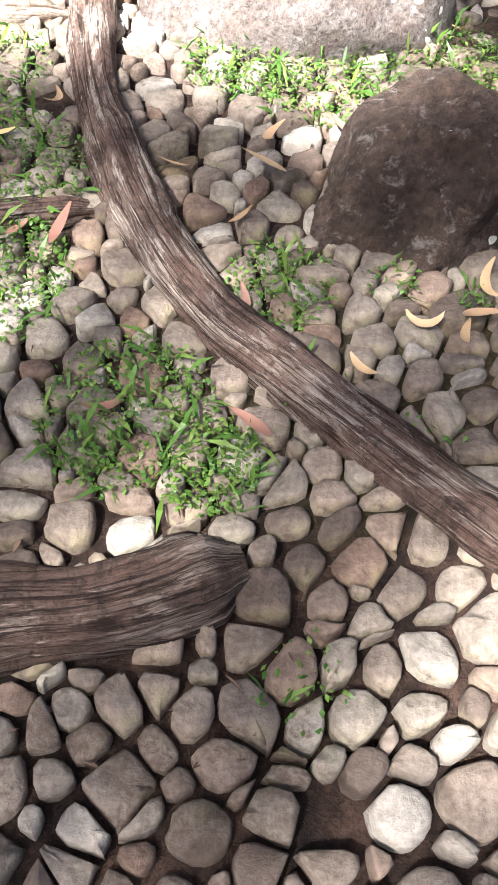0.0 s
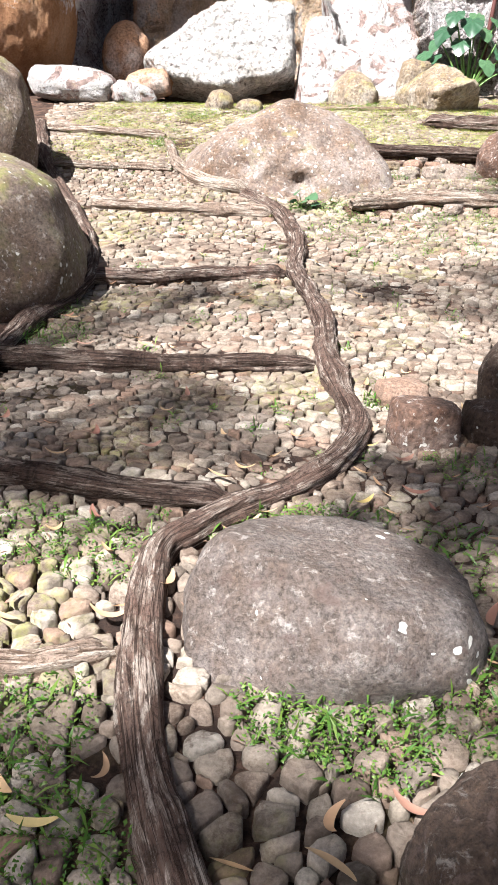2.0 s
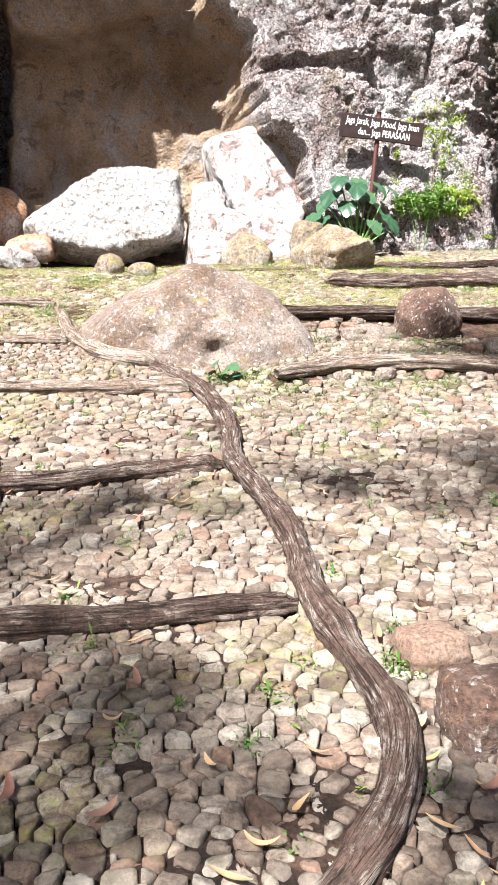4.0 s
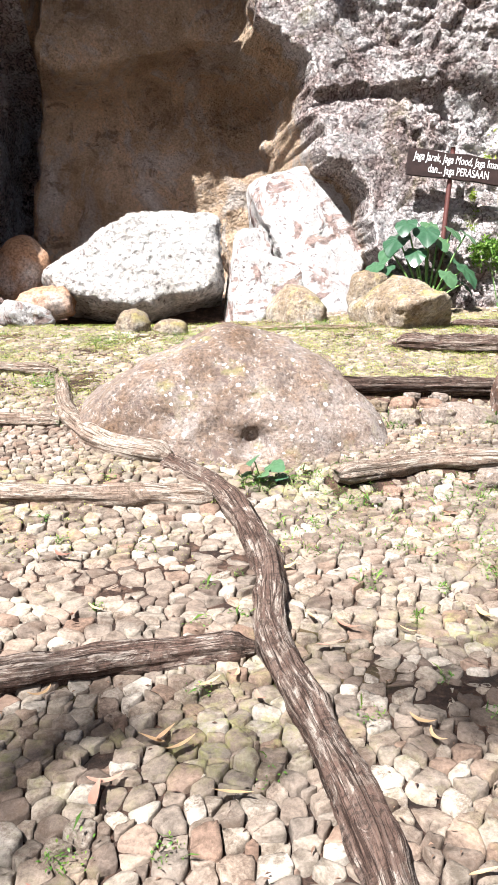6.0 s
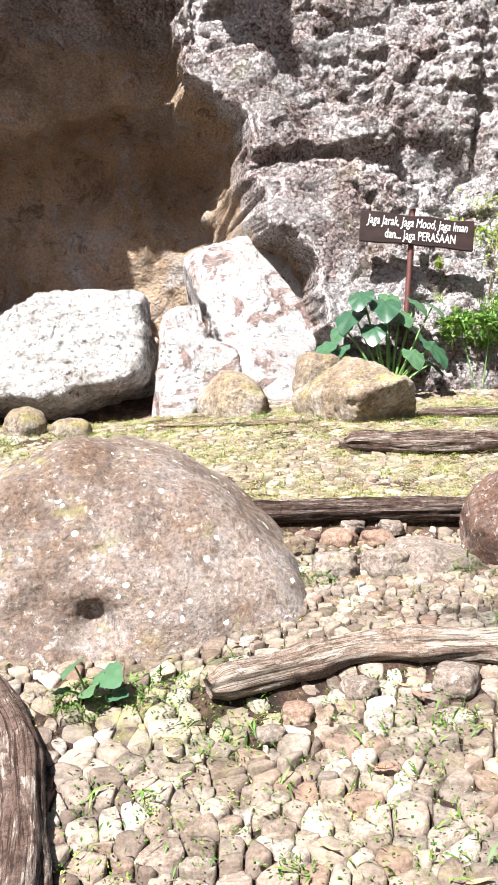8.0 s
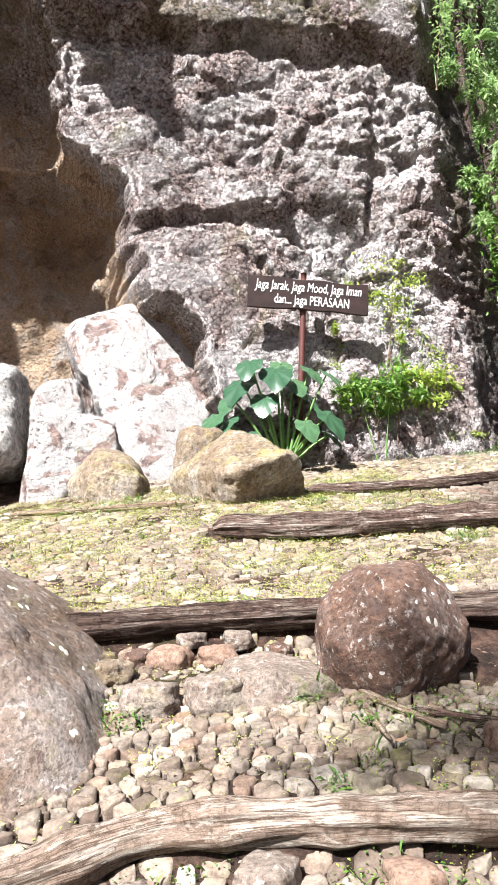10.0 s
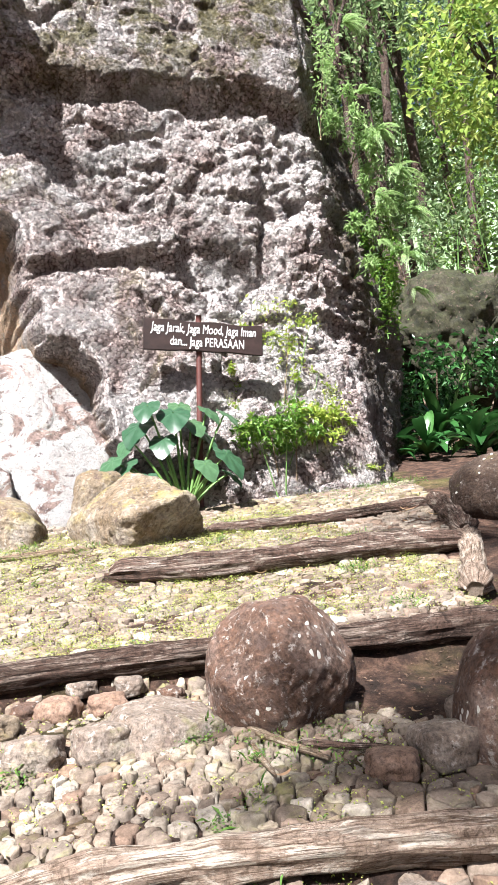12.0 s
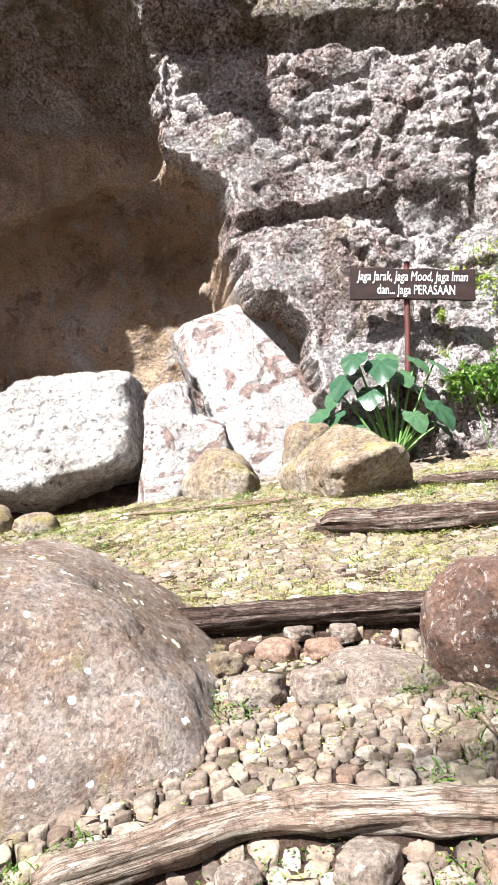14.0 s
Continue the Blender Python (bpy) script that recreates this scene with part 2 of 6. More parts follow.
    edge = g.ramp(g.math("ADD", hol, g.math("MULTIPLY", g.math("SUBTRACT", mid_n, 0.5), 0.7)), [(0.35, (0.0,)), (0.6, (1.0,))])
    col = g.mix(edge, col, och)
    h = g.math("SUBTRACT", g.math("MULTIPLY", mid_n, 0.8), g.math("ADD", g.math("MULTIPLY", g.math("MULTIPLY", d2, d2), 0.8), g.math("MULTIPLY", g.math("MULTIPLY", d1, d1), 0.8)))
    return g.finish(col, 0.92, g.math("MULTIPLY", g.math("ADD", h, g.math("MULTIPLY", fine, 0.6)), g.math("SUBTRACT", 1.25, g.math("MULTIPLY", hol, 0.7))), 1.0, 0.08, fine)


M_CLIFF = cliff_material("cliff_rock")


def pale_boulder_material():
    """Pinkish white weathered rock with reddish-brown worn patches and a few dark pits."""
    g = Graph("conglomerate_boulder")
    v = g.coords()
    big, mid_n, fine = g.noise(v, 2.0, 7, 0.65, 0.6), g.noise(v, 9.0, 7, 0.72, 0.5), g.noise(v, 38.0, 6, 0.75)
    col = g.ramp(big, [(0.32, (0.66, 0.59, 0.56)), (0.5, (0.80, 0.765, 0.745)), (0.66, (0.87, 0.86, 0.85))])
    worn = g.noise(v, 2.6, 8, 0.74, 0.9)
    col = g.mix(g.ramp(worn, [(0.515, (0.0,)), (0.56, (0.85,))]), col, g.mix(g.ramp(mid_n, [(0.42, (0.0,)), (0.58, (1.0,))]), (0.17, 0.085, 0.065), (0.54, 0.36, 0.30)))
    col = g.mix(g.ramp(mid_n, [(0.36, (0.85,)), (0.41, (0.0,))]), col, (0.15, 0.095, 0.08))
    col = g.mix(g.ramp(g.noise(v, 1.9, 6, 0.7), [(0.60, (0.0,)), (0.68, (0.5,))]), col, (0.36, 0.31, 0.12))
    col = g.mix(0.85, col, g.ramp(fine, [(0.32, (0.45, 0.42, 0.40)), (0.42, (1.0, 1.0, 1.0)), (0.7, (1.25, 1.23, 1.22))]), "MULTIPLY")
    h = g.math("SUBTRACT", g.math("ADD", mid_n, g.math("MULTIPLY", fine, 0.5)), g.math("MULTIPLY", worn, 0.6))
    return g.finish(col, 0.92, h, 1.0, 0.06, fine)


M_CONGLOMERATE = pale_boulder_material()
M_SOIL = soil_material()
M_COBBLE = cobble_material()
M_BARK = bark_material("weathered_bark", (0.05, 0.031, 0.024), (0.225, 0.165, 0.132), (0.56, 0.485, 0.42), (0.15, 0.085, 0.065))
M_BARK_DARK = bark_material("dark_bark", (0.03, 0.019, 0.015), (0.13, 0.092, 0.072), (0.36, 0.295, 0.25), (0.10, 0.058, 0.045))
M_BARK_PALE = bark_material("pale_bark", (0.15, 0.10, 0.07), (0.45, 0.37, 0.30), (0.66, 0.59, 0.51), (0.36, 0.25, 0.19))
M_TRUNK = bark_material("forest_trunk_bark", (0.04, 0.03, 0.025), (0.13, 0.10, 0.085), (0.27, 0.23, 0.20), (0.16, 0.10, 0.075))
M_GRANITE = rock_material("speckled_boulder", (0.095, 0.064, 0.046), (0.205, 0.165, 0.142), (0.32, 0.28, 0.255), (0.17, 0.10, 0.055), speckle=0.8, salt=0.6, lichen=0.7, moss=0.2, coarse=1.8, grain=48, bump=0.9)
M_LEFT = rock_material("mossy_brown_boulder", (0.085, 0.06, 0.045), (0.15, 0.113, 0.09), (0.25, 0.21, 0.175), (0.12, 0.075, 0.045), lichen=0.5, speckle=0.6, salt=0.5, moss=0.55, coarse=2.2, grain=55, bump=0.6, moss_color=(0.10, 0.15, 0.03))
# far forest rock: the woodland shade on it is put into these dark colours
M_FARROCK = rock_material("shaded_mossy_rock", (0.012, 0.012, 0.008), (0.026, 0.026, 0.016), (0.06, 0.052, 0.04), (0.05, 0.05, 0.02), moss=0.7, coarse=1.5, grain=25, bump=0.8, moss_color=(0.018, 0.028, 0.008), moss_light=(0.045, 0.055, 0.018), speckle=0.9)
M_GREY = rock_material("grey_boulder", (0.085, 0.065, 0.055), (0.155, 0.13, 0.118), (0.24, 0.21, 0.195), (0.11, 0.075, 0.055), salt=0.4, speckle=0.6, lichen=0.7, coarse=3.5, grain=75, bump=0.8, depth=0.016)
M_DARKROCK = rock_material("dark_brown_boulder", (0.03, 0.019, 0.014), (0.07, 0.046, 0.034), (0.14, 0.10, 0.08), (0.06, 0.036, 0.022), speckle=0.7, salt=0.25, lichen=0.5, moss=0.15, coarse=4.0, grain=55, bump=1.0)
M_ROUND = rock_material("brown_round_boulder", (0.055, 0.032, 0.023), (0.14, 0.092, 0.072), (0.27, 0.205, 0.175), (0.15, 0.072, 0.04), speckle=0.7, salt=0.7, lichen=1.0, coarse=3.0, grain=50, bump=0.9)
M_WHITE = rock_material("white_rough_rock", (0.58, 0.53, 0.49), (0.78, 0.755, 0.73), (0.86, 0.85, 0.84), (0.62, 0.56, 0.50), coarse=2.2, grain=17, bump=1.0, depth=0.08, pits=0.7, speckle=0.85, speck_at=0.36)
M_ORANGE = rock_material("orange_stained_rock", (0.30, 0.15, 0.075), (0.42, 0.25, 0.155), (0.70, 0.64, 0.60), (0.34, 0.19, 0.11), speckle=0.5, coarse=1.2, grain=28, bump=0.8, depth=0.04)


def crust_material():
    """Orange rock below a white lichen crust with a ragged lower edge."""
    g = Graph("white_crusted_orange_rock")
    v = g.coords()
    big, mid_n, fine = g.noise(v, 1.6, 6, 0.65, 0.5), g.noise(v, 7.0, 6, 0.7), g.noise(v, 30.0, 5, 0.75)
    org = g.ramp(g.noise(g.stretch(v, 3.0, 3.0, 0.7), 1.0, 6, 0.65), [(0.3, (0.22, 0.10, 0.045)), (0.5, (0.42, 0.22, 0.11)), (0.7, (0.55, 0.36, 0.22))])
    crust = g.mix(g.ramp(mid_n, [(0.38, (0.8,)), (0.46, (0.0,))]), (0.74, 0.70, 0.68), (0.40, 0.24, 0.18))
    sep = g.tree.nodes.new("ShaderNodeSeparateXYZ")
    g.feed(sep.inputs[0], v)
    level = g.math("ADD", g.math("ADD", sep.outputs["Z"], g.math("MULTIPLY", big, 1.6)), g.math("MULTIPLY", mid_n, 0.8))
    col = g.mix(g.ramp(g.math("SUBTRACT", level, 0.55), [(0.0, (0.0,)), (0.12, (1.0,))]), org, crust)
    col = g.mix(0.7, col, g.ramp(fine, [(0.3, (0.5, 0.48, 0.46)), (0.6, (1.1, 1.1, 1.1))]), "MULTIPLY")
    return g.finish(col, 0.92, g.math("ADD", mid_n, fine), 0.9, 0.04, fine)


M_CRUST = crust_material()
M_MOSSY = rock_material("mossy_pale_rock", (0.13, 0.085, 0.05), (0.28, 0.225, 0.165), (0.50, 0.46, 0.42), (0.17, 0.11, 0.055), speckle=0.75, salt=0.55, moss=0.6, coarse=2.5, grain=32, bump=0.95, depth=0.03, moss_color=(0.20, 0.19, 0.03), moss_light=(0.40, 0.35, 0.08))
M_TAN = rock_material("tan_stone", (0.14, 0.11, 0.088), (0.225, 0.185, 0.155), (0.33, 0.29, 0.255), (0.18, 0.125, 0.09), speckle=0.6, salt=0.6, moss=0.25, coarse=5, grain=60, bump=0.8, depth=0.014)
M_RUST = rock_material("rusty_stone", (0.13, 0.082, 0.06), (0.215, 0.145, 0.11), (0.30, 0.225, 0.18), (0.19, 0.115, 0.075), coarse=6, grain=70, bump=0.5, depth=0.01)
M_LEAF = leaf_material("fresh_leaves", (0.07, 0.16, 0.02), (0.12, 0.24, 0.035), (0.20, 0.30, 0.05))
M_LEAF_LIME = leaf_material("lime_leaves", (0.22, 0.32, 0.04), (0.32, 0.42, 0.07), (0.42, 0.46, 0.10), 0.45)
M_LEAF_BRANCH = leaf_material("glossy_yellow_green_leaves", (0.12, 0.22, 0.05), (0.25, 0.35, 0.07), (0.46, 0.52, 0.16), 0.5, 0.3)
M_LEAF_DARK = leaf_material("dark_glossy_leaves", (0.018, 0.06, 0.015), (0.03, 0.10, 0.025), (0.06, 0.15, 0.035), 0.2, 0.3)
M_LEAF_FOREST = leaf_material("forest_leaves", (0.09, 0.15, 0.06), (0.18, 0.27, 0.11), (0.34, 0.42, 0.22), 0.5)
M_TARO = leaf_material("broad_blue_green_leaf", (0.03, 0.075, 0.04), (0.05, 0.11, 0.055), (0.085, 0.15, 0.07), 0.15, 0.3)
M_STEM = plain_material("green_stem", (0.12, 0.22, 0.06), 0.5)
M_FERN = leaf_material("pale_fern_leaves", (0.22, 0.36, 0.11), (0.30, 0.44, 0.17), (0.36, 0.48, 0.20), 0.45)
M_GRASS = leaf_material("weed_leaves", (0.05, 0.13, 0.018), (0.095, 0.19, 0.028), (0.18, 0.26, 0.05), 0.35)
M_MOSS_TUFT = leaf_material("yellowish_moss", (0.21, 0.25, 0.045), (0.31, 0.36, 0.075), (0.42, 0.44, 0.12), 0.35, 0.7)
M_LITTER = leaf_material("brown_litter", (0.09, 0.055, 0.04), (0.16, 0.10, 0.07), (0.25, 0.16, 0.11), 0.1, 0.8)
M_DRY = leaf_material("dry_tan_leaf", (0.42, 0.27, 0.14), (0.52, 0.36, 0.20), (0.40, 0.22, 0.13), 0.15, 0.6)
M_DRY_RED = leaf_material("dry_red_leaf", (0.24, 0.11, 0.08), (0.33, 0.17, 0.12), (0.38, 0.23, 0.17), 0.15, 0.6)
M_DRY_GOLD = leaf_material("dry_yellow_leaf", (0.55, 0.42, 0.10), (0.60, 0.45, 0.16), (0.62, 0.50, 0.25), 0.15, 0.6)
M_BOARD = plain_material("dark_stained_board", (0.024, 0.013, 0.011), 0.55, 0.6, 12.0, 0.4)
M_POST = plain_material("dark_red_painted_post", (0.085, 0.030, 0.025), 0.55, 0.5, 20.0, 0.3)
M_PAINT = plain_material("white_paint", (0.80, 0.79, 0.76), 0.6, 0.15)
M_DRYROOT = bark_material("thin_dry_root", (0.22, 0.15, 0.10), (0.40, 0.31, 0.22), (0.55, 0.47, 0.38), (0.36, 0.25, 0.17))


# ---- small helpers ----
def mesh_from(name, verts, faces, material, uvs=None, smooth=True):
    me = bpy.data.meshes.new(name)
    me.from_pydata(verts if isinstance(verts, list) else verts.tolist(), [], faces if isinstance(faces, list) else faces.tolist())
    if uvs is not None:
        layer = me.uv_layers.new(name="UVMap")
        idx = np.empty(len(me.loops), dtype=np.int32)
        me.loops.foreach_get("vertex_index", idx)
        layer.data.foreach_set("uv", np.asarray(uvs, dtype=np.float32)[idx].ravel())
    if smooth:
        me.polygons.foreach_set("use_smooth", np.ones(len(me.polygons), dtype=bool))
    me.materials.append(material)
    return me


def part(name, me, parent, label="", loc=None):
    ob = new(name, me)
    ob.parent = parent
    if loc is not None:
        ob.location = loc
    if label:
        tagged(ob, label)
    return ob


def thing(name, label, category, data=None, loc=(0, 0, 0), group="", kind=""):
    ob = new(name, data)
    ob.location = loc
    return tagged(ob, label, category, group, kind)


def sstep(a, b, x):
    t = np.clip((np.asarray(x, float) - a) / (b - a), 0, 1)
    return t * t * (3 - 2 * t)


# ---- lines of the logs, seen from above ----
ROOT_LOW = [(0.52, 0.52), (0.39, 0.64), (0.26, 0.76), (0.14, 0.87), (0.02, 0.98), (-0.09, 1.15), (-0.18, 1.37), (-0.26, 1.63), (-0.31, 1.98), (-0.31, 2.24)]
ROOT_MID = [(-0.36, 2.22), (-0.31, 2.34), (-0.22, 2.47), (-0.09, 2.60), (0.12, 2.76), (0.30, 2.97), (0.41, 3.26), (0.38, 3.66)]
ROOT_UP = [(0.38, 3.64), (0.36, 3.98), (0.39, 4.46), (0.33, 5.00), (0.28, 5.36)]
ROOT_TOP = [(0.29, 5.40), (0.34, 5.92), (0.24, 6.52), (0.02, 6.90), (-0.12, 7.0)]
ROOT_END = [(-0.05, 6.98), (-0.37, 7.16), (-0.66, 7.65), (-0.78, 8.25), (-0.86, 8.62)]
LOG_0 = [(-0.62, 0.42), (-0.28, 0.48), (-0.10, 0.50), (0.07, 0.57)]
LOG_1B = [(-0.9, 1.15), (-0.45, 1.23), (-0.22, 1.29)]
LOG_1 = [(-1.3, 1.86), (-0.66, 1.88), (-0.52, 1.89), (-0.37, 1.95)]
LOG_2 = [(-1.45, 2.98), (-0.79, 2.82), (-0.46, 2.72), (-0.10, 2.68)]
LOG_3 = [(-1.30, 4.10), (-0.35, 3.99), (0.30, 3.96)]
LOG_4 = [(-1.04, 5.33), (-0.57, 5.34), (0.22, 5.40)]
LOG_5 = [(-1.28, 6.73), (-0.66, 6.63), (0.16, 6.59)]
LOG_6 = [(-1.80, 7.72), (-0.72, 7.62)]
LOG_7 = [(-2.16, 9.0), (-1.49, 8.82), (-0.88, 8.70)]
ROOT_LEFT = [(-1.32, 3.75), (-1.23, 4.6), (-1.12, 4.93), (-1.05, 5.33), (-1.16, 5.95), (-1.46, 6.75), (-1.88, 7.75), (-2.3, 9.3)]
LOG_R1 = [(0.80, 6.67), (1.03, 6.74), (1.29, 6.83), (1.58, 6.79), (1.95, 6.69), (2.34, 6.60), (2.95, 6.45)]
LOG_R2 = [(0.98, 7.94), (1.55, 7.91), (2.13, 7.83), (2.70, 7.71), (3.38, 7.59)]
LOG_R3 = [(1.90, 9.20), (2.53, 8.94), (3.24, 8.83), (3.92, 8.60)]
LOG_R4 = [(2.72, 10.08), (3.49, 9.98), (4.55, 9.98)]
LOG_R5 = [(4.62, 10.05), (4.36, 9.45), (4.06, 8.80)]
LOG_R6 = [(4.12, 8.92), (3.78, 8.35), (3.44, 7.86)]

# ---- ground ----
G_Y0, G_STEP = -0.88, 0.88
G_Z = np.array([-0.023, 0.102, 0.276, 0.41, 0.517, 0.616, 0.759, 0.942, 1.171, 1.452, 1.768, 2.039, 2.256, 2.46, 2.66, 2.86, 3.06, 3.26])
LEAN_X = 0.0756
STEPS = [(LOG_2, 0.05), (LOG_3, 0.06), (LOG_4, 0.07), (LOG_5, 0.05), (LOG_6, 0.04), (LOG_7, 0.04),
         (LOG_R1, 0.12), (LOG_R2, 0.16), (LOG_R3, 0.08), (LOG_R4, 0.04)]


def ground(x, y):
    """Height of the slope, with a small rise behind each log."""
    x, y = np.asarray(x, float), np.asarray(y, float)
    yc = np.clip(y, -1.0, 14.0)
    z = sum(np.interp(yc + d, G_Y0 + G_STEP * np.arange(len(G_Z)), G_Z) for d in (-0.3, 0.0, 0.3)) / 3
    z = z + LEAN_X * np.clip(x, -6, 7)
    z = z + 0.25 * np.clip(y + 1.0, -8, 0) * 0.6
    for line, rise in STEPS:
        p = np.array(line)
        d = y - np.interp(x, p[:, 0], p[:, 1]) + 0.01
        inside = sstep(p[0, 0] - 0.15, p[0, 0] + 0.05, x) * (1 - sstep(p[-1, 0] - 0.05, p[-1, 0] + 0.15, x))
        z = z + 0.5 * rise * inside * np.tanh(d / 0.045) * np.exp(-np.abs(d) / 0.38)
    z = z - 0.30 * np.exp(-((x + 0.35) / 0.9) ** 2 - ((y - 11.35) / 0.45) ** 2)
    z = z + 0.5 * np.clip(y - 17, 0, 40) * sstep(2, 7, x) + 0.02 * np.sin(x * 2.1 + 0.4) * np.sin(y * 1.7)
    return z


def gz(x, y):
    return float(ground(x, y))


def axis(lo, hi, step, far):
    inner = np.arange(lo, hi + 1e-6, step)
    out = np.cumsum(step * 1.35 ** np.arange(1, 28))
    out = out[out < far]
    return np.concatenate([lo - out[::-1], inner, hi + out])


def build_ground():
    xs, ys = axis(-2.6, 5.6, 0.07, 600), axis(-0.4, 12.4, 0.07, 600)
    gx, gy = np.meshgrid(xs, ys)
    z = ground(gx, gy)
    rough = np.array([0.035 * noise.noise((a * 2.3, b * 2.3, 1.0)) + 0.012 * noise.noise((a * 11, b * 11, 4.0)) for a, b in zip(gx.ravel(), gy.ravel())])
    v = np.stack([gx.ravel(), gy.ravel(), z.ravel() + rough - 0.012], 1)
    n, m = len(ys), len(xs)
    i = (np.arange(n - 1)[:, None] * m + np.arange(m - 1)[None, :]).ravel()
    f = np.stack([i, i + 1, i + m + 1, i + m], 1)
    return thing("ground", "brown soil and moss slope under the cobbles", "ground", mesh_from("ground", v, f, M_SOIL), kind="structure")


build_ground()


# ---- rocks ----
def rock_mesh(name, size, seed, material, cuts=(), rough=0.12, fine=0.03, detail=4, square=0.0, dents=(), pebble=0.0):
    """A boulder: a ball made blocky, cut by planes, roughened at three scales."""
    bm = bmesh.new()
    bmesh.ops.create_icosphere(bm, subdivisions=detail, radius=1.0)
    off = Vector((seed * 7.31, seed * 3.17, seed * 1.93))
    sx, sy, sz = size
    planes = [(Vector(n).normalized(), d) for n, d in cuts]
    scale = (sx + sy + sz) / 3
    for v in bm.verts:
        p = v.co.copy()
        if square:
            k = max(abs(p.x), abs(p.y), abs(p.z))
            p = p.lerp(p / k * 0.86, square)
        for nrm, d in planes:
            over = p.dot(nrm) - d
            if over > 0:
                p -= nrm * over * 0.92
        nn = v.co.normalized()
        p += nn * rough * (noise.noise(nn * 1.3 + off) + 0.5 * noise.noise(nn * 2.9 + off))
        q = Vector((p.x * sx, p.y * sy, p.z * sz))
        w = q / max(scale, 1e-3)
        q += nn * scale * fine * (noise.noise(w * 7 + off) + 0.6 * noise.noise(w * 16 + off) + 0.35 * noise.noise(w * 34 + off))
        if pebble:
            for k, amp in ((8.0, pebble), (17.0, pebble * 0.55)):
                dist, cells = noise.voronoi(q * k + off)
                q += nn * amp * (noise.noise(cells[0] * 3.7) - 0.6 * max(0.0, 1 - 4 * (dist[1] - dist[0])))
        for dx, dy, dz, r, depth in dents:
            q += Vector((0, 1, 0.15)) * depth * math.exp(-((q.x - dx) ** 2 + (q.y - dy) ** 2 + (q.z - dz) ** 2) / (r * r))
        v.co = q
    me = bpy.data.meshes.new(name)
    bm.to_mesh(me)
    bm.free()
    me.polygons.foreach_set("use_smooth", np.ones(len(me.polygons), dtype=bool))
    me.materials.append(material)
    return me


FOOTPRINTS = []


def rock(name, label, xyz, size, seed, material, turn=(0, 0, 0), foot=True, group="", category="boulder", **kw):
    ob = thing(name, label, category, rock_mesh(name, size, seed, material, **kw), group=group)
    ob.matrix_world = pose(*xyz, *turn)
    if foot:
        FOOTPRINTS.append((xyz[0], xyz[1], size[0] * 0.93, size[1] * 0.93, radians(turn[2])))
    return ob


rock("boulder", "flat-topped grey boulder with pale lichen spots beside the log edging", (0.17, 2.02, 0.47), (0.41, 0.30, 0.24), 3, M_GREY, (0, 4, -8),
     detail=5, rough=0.1, fine=0.012, square=0.35, cuts=[((0, 0, 1), 0.82), ((-0.5, -0.75, 0.35), 0.78)])
rock("boulder", "dark brown pointed boulder half sunk in the cobbles", (0.45, 1.28, 0.36), (0.27, 0.21, 0.24), 8, M_DARKROCK, (6, 0, 20),
     detail=5, rough=0.18, fine=0.028, square=0.3, cuts=[((-0.7, -0.5, 0.5), 0.72), ((0.1, -0.95, 0.1), 0.7), ((0.5, 0.2, 0.85), 0.8)])
rock("boulder", "brown boulder wrapped by a dry root", (-1.78, 5.30, 0.98), (0.72, 0.86, 0.66), 5, M_LEFT, (0, 0, 12), detail=5, rough=0.12, fine=0.012, square=0.15)
rock("boulder", "pale brown boulder with moss beside the narrow steps", (-2.38, 7.3, 1.75), (0.52, 0.62, 0.70), 6, M_LEFT, (0, 0, 20), detail=5, rough=0.12, fine=0.018, square=0.2)
rock("boulder", "round dark brown boulder with white lichen resting beside a log", (2.29, 7.47, 1.86), (0.27, 0.28, 0.31), 21, M_ROUND, (0, -28, 0),
     detail=6, rough=0.13, fine=0.022, cuts=[((-0.4, -0.5, 0.75), 0.86), ((0.75, -0.6, 0.2), 0.88), ((0.0, -0.9, -0.45), 0.84)])
rock("boulder", "low tan flat boulder below a log", (1.84, 7.50, 1.68), (0.22, 0.20, 0.17), 23, M_TAN, (0, 6, 10), detail=4, rough=0.14, fine=0.02, square=0.4, cuts=[((0, -0.3, 1), 0.7)])
rock("boulder", "grey-brown boulder at the path border", (2.98, 6.86, 1.72), (0.30, 0.30, 0.32), 27, M_ROUND, (0, 0, 30), detail=5, rough=0.1, fine=0.016)
rock("boulder", "mossy dark boulder beside the upper border log", (4.92, 9.45, 2.62), (0.50, 0.42, 0.36), 29, M_DARKROCK, (0, 0, 10), detail=5, rough=0.12, fine=0.016)
